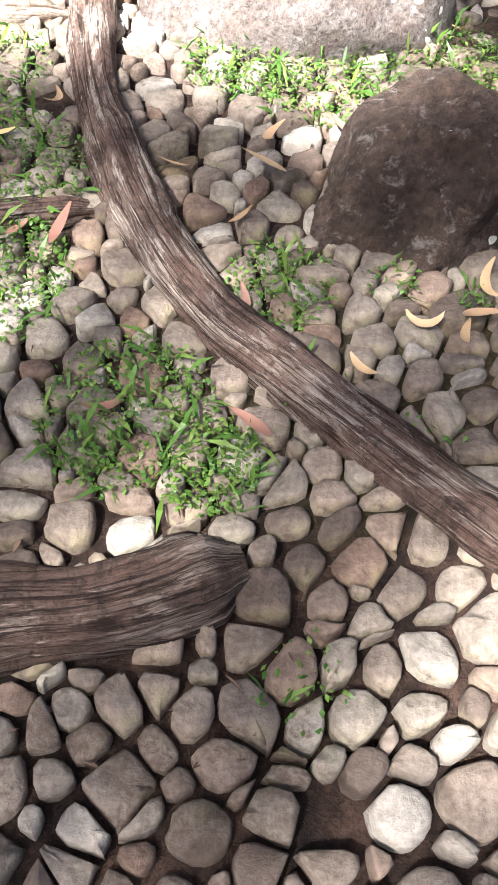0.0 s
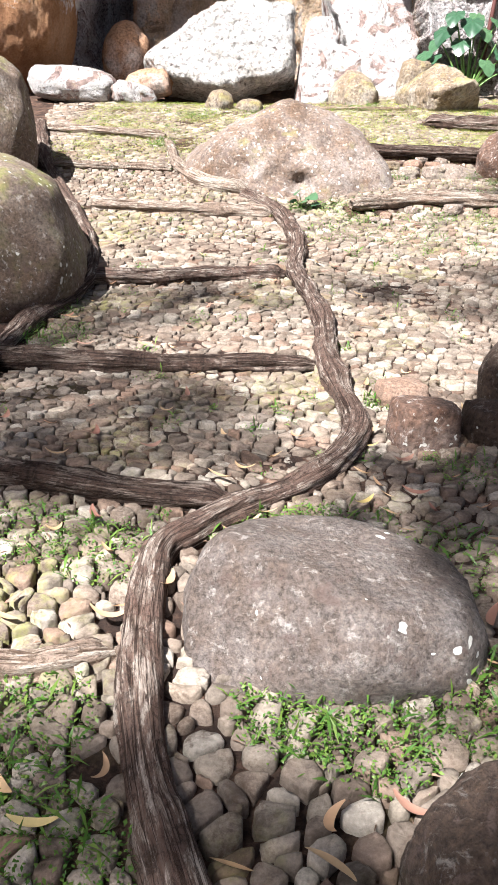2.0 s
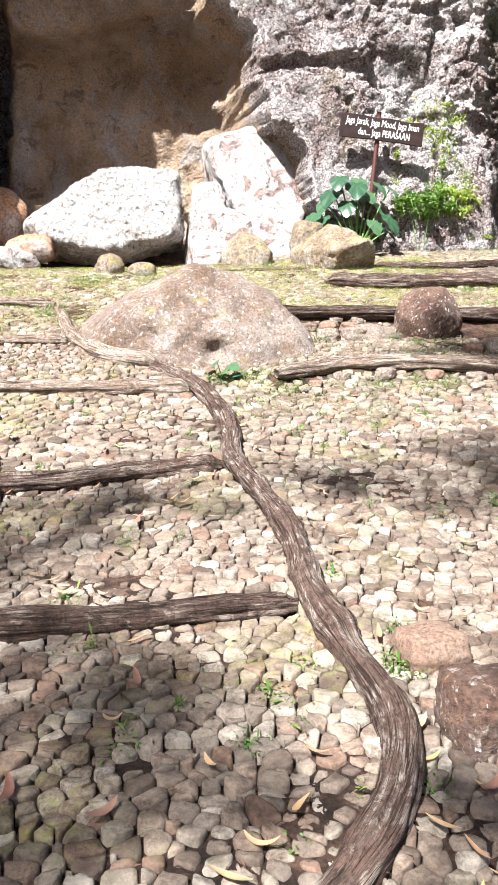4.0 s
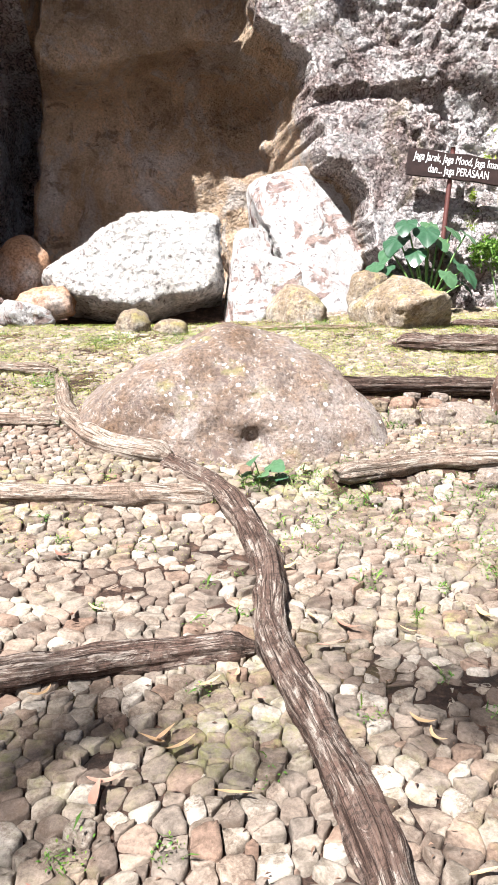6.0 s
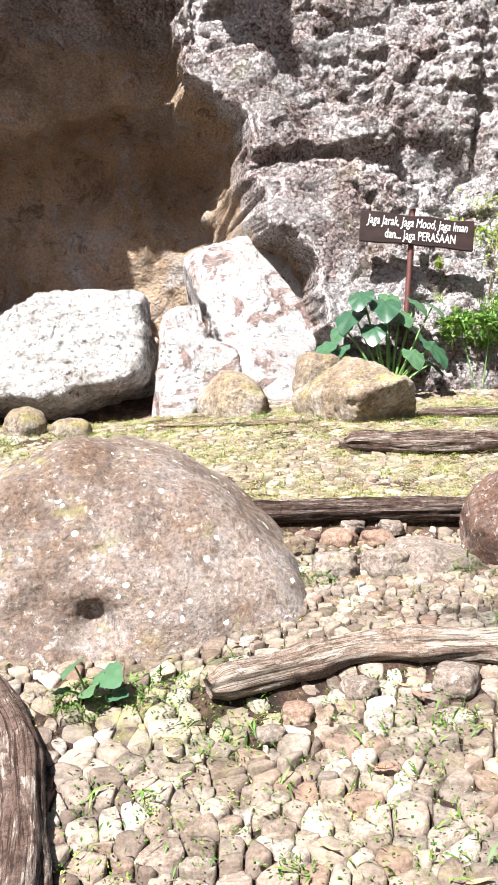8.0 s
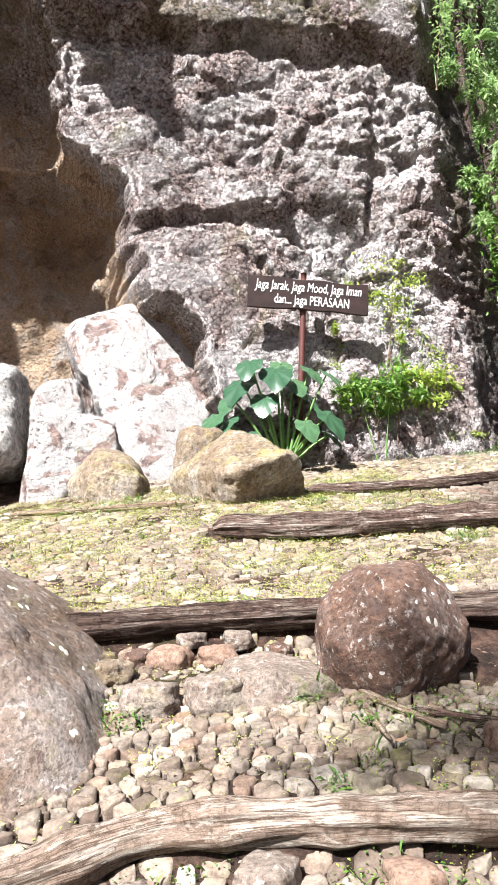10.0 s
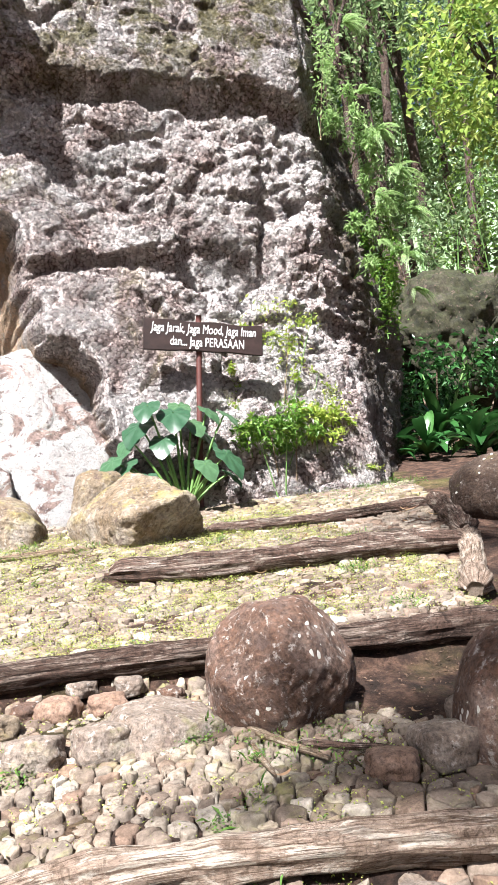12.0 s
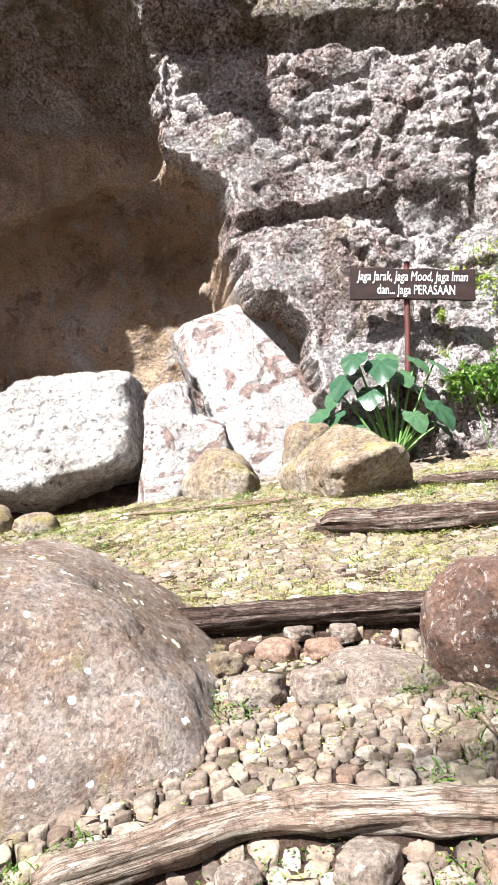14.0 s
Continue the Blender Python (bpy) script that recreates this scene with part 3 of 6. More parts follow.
def hewn_mesh(name, planes, seed, material, edge=16.0, rough=0.05, fine=0.02, pebble=0.012, detail=6, dents=()):
    """A broken block: the space inside the given planes (normal, distance from the middle), with worn edges, chips and pebbles."""
    bm = bmesh.new()
    bmesh.ops.create_icosphere(bm, subdivisions=detail, radius=1.0)
    off = Vector((seed * 5.31, seed * 2.17, seed * 3.93))
    cut = [(Vector(n).normalized(), d) for n, d in planes]
    for v in bm.verts:
        u = v.co.normalized()
        r = sum((max(0.0, n.dot(u)) / d) ** edge for n, d in cut) ** (-1 / edge)
        q = u * r
        q += u * rough * (noise.noise(q * 2.1 + off) + 0.6 * noise.noise(q * 4.3 + off))
        chip, cells = noise.voronoi(q * 4.5 + off)
        q += u * rough * 0.45 * noise.noise(cells[0] * 3.1)
        q += u * fine * (noise.noise(q * 9 + off) + 0.6 * noise.noise(q * 19 + off) + 0.4 * noise.noise(q * 40 + off))
        for k, amp in ((11.0, pebble), (22.0, pebble * 0.6)):
            dist, cells = noise.voronoi(q * k + off)
            q += u * amp * ((0.6 + 0.9 * noise.noise(cells[0] * 3.7)) * (1 - 1.6 * dist[0] * dist[0]) - 0.5)
        for dx, dy, dz, r, depth in dents:
            q += Vector((0, 1, 0.15)) * depth * math.exp(-((q.x - dx) ** 2 + (q.y - dy) ** 2 + (q.z - dz) ** 2) / (r * r))
        v.co = q
    me = bpy.data.meshes.new(name)
    bm.to_mesh(me)
    bm.free()
    me.polygons.foreach_set("use_smooth", np.ones(len(me.polygons), dtype=bool))
    me.materials.append(material)
    return me


def hewn(label, xyz, foot, planes, seed, material, **kw):
    ob = thing("boulder", label, "boulder", hewn_mesh("boulder", planes, seed, material, **kw), loc=xyz)
    FOOTPRINTS.append((xyz[0], xyz[1], foot[0], foot[1], 0.0))
    return ob


hewn("large grey speckled boulder with white lichen in the path", (0.38, 7.55, 1.45), (0.92, 0.66),
     [((-0.52, -0.1, 0.84), 0.76), ((0.05, -0.05, 1.0), 0.82), ((0.54, -0.1, 0.83), 0.80), ((0.86, -0.1, 0.5), 0.97), ((1.0, 0.0, -0.1), 1.06), ((-1.0, 0.0, 0.1), 1.08), ((0.0, -1.0, 0.1), 0.66),
      ((0.0, -0.8, 0.6), 0.60), ((-0.5, -0.8, 0.3), 0.74), ((0.55, -0.8, 0.2), 0.90), ((0.0, 1.0, 0.0), 0.75), ((0.0, 0.0, -1.0), 0.6)], 12, M_GRANITE, edge=10, rough=0.05, fine=0.012, pebble=0.005,
     dents=[(0.02, -0.62, 0.10, 0.10, 0.17), (-0.16, -0.58, 0.16, 0.12, 0.05), (-0.45, -0.52, 0.20, 0.12, 0.07), (0.28, -0.40, 0.44, 0.07, 0.04)])
hewn("large white rough boulder tilted over a dark gap", (-0.42, 11.75, 3.22), (0.9, 0.5),
     [((-0.58, -0.22, 0.79), 0.50), ((-0.29, -0.15, 0.945), 0.55), ((0.04, -0.1, 0.99), 0.66), ((0.99, -0.05, 0.1), 1.00), ((0.0, -0.93, 0.36), 0.40), ((-0.1, -0.28, -0.95), 0.64),
      ((0.34, -0.22, -0.91), 0.64), ((-0.80, -0.25, -0.55), 0.96), ((-0.98, -0.2, 0.0), 1.0), ((0.0, 1.0, 0.0), 0.7), ((0.6, -0.75, 0.2), 0.86)], 31, M_WHITE, rough=0.055, fine=0.022, edge=20, pebble=0.016)
hewn("tall pinkish white rough boulder leaning back at the cliff", (1.60, 12.0, 3.60), (0.5, 0.5),
     [((-0.24, -0.89, 0.39), 0.33), ((0.30, -0.87, 0.39), 0.33), ((-0.36, -0.1, 0.93), 0.93), ((0.92, 0.0, 0.39), 0.68), ((0.9, 0.1, -0.42), 0.70), ((-0.98, 0.1, -0.15), 0.63),
      ((-0.94, -0.13, -0.32), 0.43), ((0.0, 0.0, -1.0), 0.95), ((0.0, 1.0, 0.0), 0.8)], 37, M_CONGLOMERATE, rough=0.035, edge=22)
hewn("pale pointed boulder wedged between two larger ones", (0.90, 11.55, 3.22), (0.2, 0.2),
     [((-0.98, 0.0, 0.1), 0.24), ((0.0, -0.2, 0.98), 0.46), ((-0.7, -0.2, 0.7), 0.40), ((0.97, 0.0, 0.2), 0.24), ((0.0, -0.97, 0.2), 0.28), ((0.0, 0.0, -1.0), 0.8), ((0.0, 1.0, 0.0), 0.3)],
     41, M_CONGLOMERATE, rough=0.03, detail=5)
hewn("pale pink boulder with a hollowed front beside the tall one", (1.04, 11.22, 2.95), (0.3, 0.25),
     [((-1.0, 0.0, 0.05), 0.34), ((0.22, -0.25, 0.94), 0.36), ((0.95, 0.0, 0.25), 0.37), ((0.62, -0.4, -0.68), 0.33), ((-0.1, -0.96, 0.22), 0.27), ((0.0, 0.0, -1.0), 0.5), ((0.0, 1.0, 0.0), 0.3)],
     43, M_CONGLOMERATE, rough=0.04, detail=6)
hewn("mossy yellowish low boulder at the foot of the pink one", (1.33, 10.68, 2.66), (0.26, 0.22),
     [((-0.7, -0.3, 0.65), 0.22), ((0.1, -0.3, 0.95), 0.23), ((0.75, -0.2, 0.6), 0.24), ((-0.9, -0.3, -0.2), 0.26), ((0.95, -0.2, -0.2), 0.27), ((0.0, -1.0, 0.1), 0.22), ((0.0, 0.0, -1.0), 0.35), ((0.0, 1.0, 0.0), 0.3)],
     47, M_MOSSY, rough=0.03, detail=5, edge=9, pebble=0.006)
hewn("slanted pale boulder with yellow moss at the path edge", (2.30, 10.05, 2.63), (0.33, 0.26),
     [((-0.26, -0.42, 0.87), 0.27), ((-0.60, -0.3, 0.74), 0.32), ((-0.88, -0.42, -0.15), 0.35), ((0.32, -0.74, -0.59), 0.23), ((0.97, -0.1, 0.2), 0.37), ((0.5, -0.1, 0.86), 0.32), ((0.0, -0.1, -1.0), 0.30),
      ((-0.3, -0.85, -0.4), 0.34), ((0.0, 1.0, 0.0), 0.35)], 53, M_MOSSY, rough=0.03, detail=6, edge=14, pebble=0.006)
rock("boulder", "small pale mossy boulder behind the slanted one", (2.03, 10.66, 2.88), (0.22, 0.22, 0.27), 59, M_MOSSY, detail=5, rough=0.12, fine=0.02, square=0.3)
rock("boulder", "tall orange-stained boulder with a white crust beside the cave", (-3.27, 11.95, 4.25), (0.95, 1.0, 1.75), 61, M_CRUST, (0, 0, 0), detail=6, rough=0.10, fine=0.02, square=0.25, pebble=0.02)
rock("boulder", "smooth reddish boulder in the cave mouth", (-1.84, 12.7, 3.15), (0.36, 0.34, 0.50), 67, M_ORANGE, detail=5, rough=0.08, fine=0.01)
rock("boulder", "long low pale boulder with an orange foot", (-2.30, 11.1, 2.58), (0.62, 0.30, 0.24), 71, M_CONGLOMERATE, (0, 3, 0), detail=5, rough=0.12, fine=0.02, square=0.3)
rock("boulder", "flat orange slab beside the white boulder", (-1.50, 11.0, 2.50), (0.30, 0.26, 0.16), 73, M_CONGLOMERATE, (0, 10, 20), detail=4, rough=0.14, fine=0.03, square=0.4)
rock("boulder", "pale reddish slab under the white boulder", (-1.35, 11.35, 2.68), (0.34, 0.28, 0.20), 74, M_ORANGE, (0, -14, 0), detail=4, rough=0.14, fine=0.03, square=0.4)
rock("stone", "small pale rough stone before the white boulder", (-0.38, 10.25, 2.42), (0.17, 0.14, 0.16), 79, M_MOSSY, category="stone", detail=4, rough=0.16, fine=0.03)
rock("stone", "small low pale stone before the white boulder", (-0.02, 10.15, 2.38), (0.17, 0.12, 0.11), 83, M_MOSSY, category="stone", detail=4, rough=0.16, fine=0.03)
rock("stone", "grey-brown block of stone beside the log edging", (0.655, 3.16, 0.66), (0.15, 0.13, 0.13), 89, M_ROUND, (0, 0, 8), category="stone", detail=4, rough=0.1, fine=0.02, square=0.6)
rock("stone", "rusty orange flat stone beside the log edging", (0.645, 3.53, 0.69), (0.13, 0.11, 0.075), 97, M_RUST, (0, 0, 4), category="stone", detail=4, rough=0.1, fine=0.02, square=0.5)
rock("stone", "dark brown stone beside the grey block", (0.93, 3.18, 0.66), (0.12, 0.14, 0.13), 101, M_DARKROCK, category="stone", detail=4, rough=0.12, fine=0.02, square=0.4)
rock("boulder", "dark boulder at the path border", (1.16, 3.42, 0.80), (0.22, 0.24, 0.24), 103, M_DARKROCK, detail=4, rough=0.12, fine=0.02)
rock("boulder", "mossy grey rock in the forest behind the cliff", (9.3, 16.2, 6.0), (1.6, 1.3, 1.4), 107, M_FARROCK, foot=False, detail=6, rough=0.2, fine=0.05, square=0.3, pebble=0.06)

# the stone riser under the second log of the broad steps
for k, (x, y, r, mt, seed, lab) in enumerate([
        (1.10, 7.92, 0.085, M_TAN, 1, "tan"), (1.24, 7.94, 0.070, M_MOSSY, 2, "mossy"), (1.38, 7.92, 0.080, M_ROUND, 3, "brown"), (1.28, 7.78, 0.105, M_MOSSY, 4, "mossy"),
        (1.50, 7.86, 0.110, M_RUST, 5, "brown"), (1.68, 7.83, 0.105, M_RUST, 6, "brown"), (1.60, 7.97, 0.075, M_TAN, 7, "tan"), (1.78, 7.94, 0.090, M_TAN, 8, "tan"),
        (1.93, 7.86, 0.070, M_ROUND, 9, "brown"), (1.40, 7.52, 0.130, M_TAN, 10, "flat tan"), (1.62, 7.50, 0.135, M_TAN, 11, "flat pale"), (1.12, 7.60, 0.11, M_TAN, 12, "tan"),
        (2.62, 7.02, 0.15, M_TAN, 13, "flat grey"), (2.86, 7.18, 0.13, M_TAN, 14, "grey"), (2.42, 6.98, 0.11, M_RUST, 15, "brown"),
        (1.30, 6.78, 0.08, M_TAN, 16, "tan"), (1.62, 6.74, 0.11, M_TAN, 17, "tan"), (1.95, 6.64, 0.10, M_RUST, 18, "brown"), (2.25, 6.56, 0.10, M_TAN, 19, "tan"), (1.08, 6.70, 0.07, M_RUST, 20, "brown"),
        (0.98, 6.62, 0.06, M_TAN, 22, "tan"), (2.45, 6.46, 0.09, M_ROUND, 23, "brown")]):
    r *= 0.8
    y -= 0.10
    rock("stone", lab + " rounded stone set under a log step", (x, y, gz(x, y) + r * 0.28), (r, r * 0.85, r * 0.62), 200 + seed, mt, (0, 0, 37 * k), category="stone",
         group="stones under the log steps", detail=4, rough=0.2, fine=0.025, square=0.55)


# ---- logs ----
def smooth_line(points, step=0.025):
    """Catmull-Rom line through the points, evenly stepped."""
    p = np.array(points, float)
    p = np.vstack([2 * p[0] - p[1], p, 2 * p[-1] - p[-2]])
    out = []
    for i in range(1, len(p) - 2):
        n = max(2, int(np.linalg.norm(p[i + 1] - p[i]) / step))
        for t in np.arange(n) / n:
            out.append(0.5 * (2 * p[i] + (p[i + 1] - p[i - 1]) * t + (2 * p[i - 1] - 5 * p[i] + 4 * p[i + 1] - p[i + 2]) * t ** 2
                              + (3 * p[i] - p[i - 1] - 3 * p[i + 1] + p[i + 2]) * t ** 3))
    out.append(p[-2])
    return np.array(out)


def tube_mesh(name, centre, radii, material, seed=0, around=28, wobble=0.10, groove=0.07, knots=0.0, flat=1.0):
    """A log along centre: uneven radius, lengthwise grooves, closed rough ends."""
    c, n = np.asarray(centre, float), len(centre)
    tan = np.gradient(c, axis=0)
    tan /= np.linalg.norm(tan, axis=1)[:, None] + 1e-9
    ref = np.where(np.abs(tan[:, 2:3]) > 0.9, np.array([[1.0, 0, 0]]), np.array([[0, 0, 1.0]]))
    side = np.cross(tan, ref)
    side /= np.linalg.norm(side, axis=1)[:, None]
    upv = np.cross(side, tan)
    s = np.concatenate([[0], np.cumsum(np.linalg.norm(np.diff(c, axis=0), axis=1))])
    verts, uvs = [], []
    ang = np.linspace(0, 2 * math.pi, around + 1)
    for i in range(n):
        r0 = radii[i] * (1 + wobble * noise.noise((s[i] * 4, seed * 5.1, 0)) + knots * max(0, noise.noise((s[i] * 7, seed * 2.3, 3))))
        for a in ang:
            ca, sa = math.cos(a), math.sin(a)
            r = r0 * (1 + groove * noise.noise((s[i] * 2.2, ca * 2.6 + seed, sa * 2.6)) + 0.7 * groove * noise.noise((s[i] * 5, ca * 6 + seed, sa * 6))
                      + 0.35 * groove * noise.noise((s[i] * 25, ca * 9 + seed, sa * 9))
                      + groove * 0.8 * max(-0.6, min(0.6, 9 * noise.noise((s[i] * 2.4 + 11, ca * 2.2 + seed, sa * 2.2)))))
            verts.append(c[i] + side[i] * ca * r + upv[i] * sa * r * flat)
            uvs.append((s[i] + seed * 3.7, a / (2 * math.pi) * 2 * math.pi * float(np.mean(radii))))
    k = around + 1
    faces = [(i * k + j, i * k + j + 1, (i + 1) * k + j + 1, (i + 1) * k + j) for i in range(n - 1) for j in range(around)]
    for i, sgn in ((0, -1), (n - 1, 1)):
        verts.append(c[i] + tan[i] * sgn * radii[i] * 0.12)
        uvs.append((s[i], 0))
        m = len(verts) - 1
        ring = [(i * k + j, i * k + j + 1, m) for j in range(around)]
        faces += [tuple(reversed(t)) for t in ring] if sgn > 0 else ring
    return mesh_from(name, np.array(verts), faces, material, uvs)


LOG_LINES = []


def log(label, line, r0, r1, material, seed, lift=0.35, flat=0.95, name="log", group="", category="log", knots=0.3, groove=0.17, wobble=0.16, clear=True):
    p = smooth_line(line)
    r = np.linspace(r0, r1, len(p))
    p[:, 1] -= lift * r * np.interp(p[:, 1], [1.0, 4.0, 6.4, 6.5], [0.6, 1.5, 1.5, 0.0])
    run = np.concatenate([[0], np.cumsum(np.linalg.norm(np.diff(p, axis=0), axis=1))])
    r = r * (0.55 + 0.45 * sstep(0, 0.07, run)) * (0.55 + 0.45 * sstep(0, 0.07, run[-1] - run))
    z = ground(p[:, 0], p[:, 1])
    w = max(3, int(0.5 / 0.025))
    zs = np.convolve(np.pad(z, w, mode="edge"), np.ones(2 * w + 1) / (2 * w + 1), mode="valid")
    c = np.stack([p[:, 0], p[:, 1], zs + r * lift], 1)
    o = c[0].copy()
    ob = thing(name, label, category, tube_mesh(name, c - o, r, material, seed, knots=knots, flat=flat, groove=groove, wobble=wobble), loc=tuple(o), group=group)
    if clear:
        LOG_LINES.append((p, max(r0, r1)))
    return ob


EDGE = "log edging of the steps"
STEPG = "cross logs of the steps"
log("peeling reddish-brown curved log edging the steps", ROOT_LOW[:-1] + ROOT_MID[1:-1] + ROOT_UP[:-1] + [(0.285, 5.40)] + ROOT_TOP[1:], 0.048, 0.060, M_BARK, 2, 0.38, group=EDGE)
log("bleached thin log curving round the boulder foot", ROOT_END, 0.075, 0.045, M_BARK_PALE, 5, 0.3, group=EDGE)
log("thick brown log across the lowest step", LOG_0, 0.075, 0.062, M_BARK_DARK, 6, 0.3, group=STEPG)
log("grey split log across a low step", LOG_1B, 0.042, 0.036, M_BARK, 7, 0.3, group=STEPG)
log("bleached flat log across a low step", LOG_1, 0.050, 0.045, M_BARK_PALE, 8, 0.1, group=STEPG)
log("brown grooved log across a step", LOG_2, 0.060, 0.048, M_BARK_DARK, 9, 0.3, group=STEPG)
log("dark log with a bleached end across a step", LOG_3, 0.068, 0.050, M_BARK_DARK, 10, 0.3, group=STEPG)
log("split brown log across a step", LOG_4, 0.055, 0.060, M_BARK, 11, 0.3, group=STEPG)
log("sun-bleached log sunk in a step", LOG_5, 0.060, 0.060, M_BARK_PALE, 12, 0.05, group=STEPG)
log("thin pale log across an upper step", LOG_6, 0.040, 0.040, M_BARK_PALE, 13, 0.3, group=STEPG)
log("thin pale log across the highest narrow step", LOG_7, 0.050, 0.045, M_BARK_PALE, 14, 0.3, group=STEPG)
log("dry reddish root winding round a boulder", ROOT_LEFT, 0.055, 0.06, M_BARK, 15, 0.5, name="root", category="root")
log("thick bleached crooked log across a broad step", LOG_R1, 0.058, 0.066, M_BARK_PALE, 16, 0.28, group=STEPG)
log("dark brown log across a broad step above a stone riser", LOG_R2, 0.054, 0.064, M_BARK_DARK, 17, 0.5, group=STEPG)
log("reddish-brown log across an upper broad step", LOG_R3, 0.070, 0.075, M_BARK, 18, 0.45, group=STEPG)
log("thin brown log across the top step", LOG_R4, 0.045, 0.050, M_BARK, 19, 0.3, group=STEPG)
log("short weathered log bordering the path", LOG_R5, 0.070, 0.075, M_BARK, 20, 0.5, group=EDGE)
log("pale cracked log bordering the path", LOG_R6, 0.068, 0.075, M_BARK_PALE, 21, 0.5, group=EDGE)
log("thin dry pole lying at the boulder foot", [(0.62, 10.36), (1.2, 10.12), (1.86, 9.92)], 0.022, 0.030, M_DRYROOT, 22, 0.6, name="pole", category="pole", clear=False)
log("thin forked dry root beside the round boulder", [(2.06, 7.62), (2.10, 7.35), (2.20, 7.10), (2.26, 6.98)], 0.018, 0.012, M_DRYROOT, 23, 0.8, name="root", category="root", clear=False)
log("thin dry root before the round boulder", [(2.10, 7.36), (2.08, 7.12), (2.07, 6.95)], 0.012, 0.008, M_DRYROOT, 24, 0.8, name="root", category="root", clear=False)
log("short brown root end under the round boulder", [(2.20, 7.18), (2.36, 7.05), (2.50, 6.98)], 0.022, 0.012, M_BARK, 25, 0.7, name="root", category="root", clear=False)


# ---- cliff ----
def wave(x, z, seed):
    """Uneven shift that keeps edges in the rock from running straight."""
    return 0.12 * noise.noise((x * 1.6, z * 1.6, seed)) + 0.075 * noise.noise((x * 5.0, z * 5.0, seed + 3)) + 0.025 * noise.noise((x * 13.0, z * 13.0, seed + 7))


def cliff_face(x, z):
    """Depth of the face behind its mean plane, and how far it belongs to the smooth hollow."""
    wx, wz = x + wave(x, z, 2.0), z + wave(x, z, 21.0)
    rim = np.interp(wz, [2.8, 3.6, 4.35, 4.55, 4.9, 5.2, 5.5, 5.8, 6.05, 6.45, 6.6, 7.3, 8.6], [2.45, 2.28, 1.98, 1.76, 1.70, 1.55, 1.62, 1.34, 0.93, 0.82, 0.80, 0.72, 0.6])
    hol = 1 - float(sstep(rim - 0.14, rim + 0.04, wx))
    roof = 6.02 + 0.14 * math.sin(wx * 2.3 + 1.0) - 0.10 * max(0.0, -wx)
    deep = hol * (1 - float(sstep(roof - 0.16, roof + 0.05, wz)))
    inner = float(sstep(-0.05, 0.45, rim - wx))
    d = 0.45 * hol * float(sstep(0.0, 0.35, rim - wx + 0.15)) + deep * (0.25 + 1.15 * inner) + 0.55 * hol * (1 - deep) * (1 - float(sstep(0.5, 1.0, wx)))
    d += 0.12 * deep * float(sstep(0.55, 0.62, wx)) * float(sstep(5.0, 5.3, wz)) * (1 - float(sstep(5.72, 5.78, wz)))
    face = 1 - hol
    # upper slab, tilted down to its ragged lower edge
    low = float(np.interp(wx, [1.5, 2.3, 2.6, 3.15], [5.36, 5.37, 5.47, 5.54]))
    high = float(np.interp(wx, [0.85, 1.6, 1.94, 2.45, 3.2], [6.45, 6.43, 6.16, 5.97, 5.60]))
    if wx < 3.2:
        inside = float(sstep(low - 0.03, low + 0.03, wz)) * (1 - float(sstep(high - 0.03, high + 0.05, wz)))
        d -= face * inside * (0.09 + 0.04 * math.sin(wx * 5.0) + 0.06 * max(0.0, high - wz)) * (1 - float(sstep(3.0, 3.2, wx)))
    # lower slab, leaning back from the foot
    top = float(np.interp(wx, [1.6, 2.0, 2.56, 3.41, 4.12, 4.9], [5.16, 5.22, 5.31, 5.13, 4.86, 4.66]))
    d -= face * (1 - float(sstep(top - 0.03, top + 0.05, wz))) * (0.15 + min(0.36, 0.20 * max(0.0, top - wz)))
    # dark pocket over the lower slab, under the bulging mass
    if wz > top - 0.1:
        pocket = float(sstep(3.0, 3.25, wx)) * (1 - float(sstep(3.85, 4.0, wx)))
        d += face * 0.24 * pocket * (1 - float(sstep(top + 0.20, top + 0.75, wz)))
        d += face * 0.05 * (1 - pocket) * (1 - float(sstep(top + 0.04, top + 0.14, wz))) * (1 - float(sstep(3.9, 4.05, wx)))
    mass = face * float(sstep(1.7, 2.3, wx)) * (1 - float(sstep(3.92, 4.05, wx)))
    d -= mass * 0.10 * float(sstep(high if wx < 3.2 else top + 0.5, 6.9, wz)) * (1 - float(sstep(7.05, 7.2, wz)))
    # cracks, ledges and the shelf high up
    d += face * 0.16 * math.exp(-((wx - 4.02 - 0.12 * (wz - 5.6)) / 0.055) ** 2) * float(sstep(5.0, 5.2, wz)) * (1 - float(sstep(6.2, 6.5, wz)))
    d -= face * 0.10 * float(sstep(4.05, 4.2, wx)) * float(sstep(4.85, 4.95, wz)) * (1 - float(sstep(5.95, 6.05, wz)))
    d += face * 0.22 * math.exp(-((wx - 4.42) / 0.16) ** 2 - ((wz - 6.22) / 0.13) ** 2)
    band = 7.18 + 0.05 * math.sin(wx * 2.1)
    d += face * 0.08 * float(sstep(band - 0.06, band, wz)) * (1 - float(sstep(band + 0.14, band + 0.3, wz)))
    d -= face * 0.15 * float(sstep(band + 0.16, band + 0.36, wz))
    # the roof that juts out above the hollow
    d -= 1.6 * float(sstep(7.4, 8.5, z)) * (1 - float(sstep(0.55, 1.25, x)))
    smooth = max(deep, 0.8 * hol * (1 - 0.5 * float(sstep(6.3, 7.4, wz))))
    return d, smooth


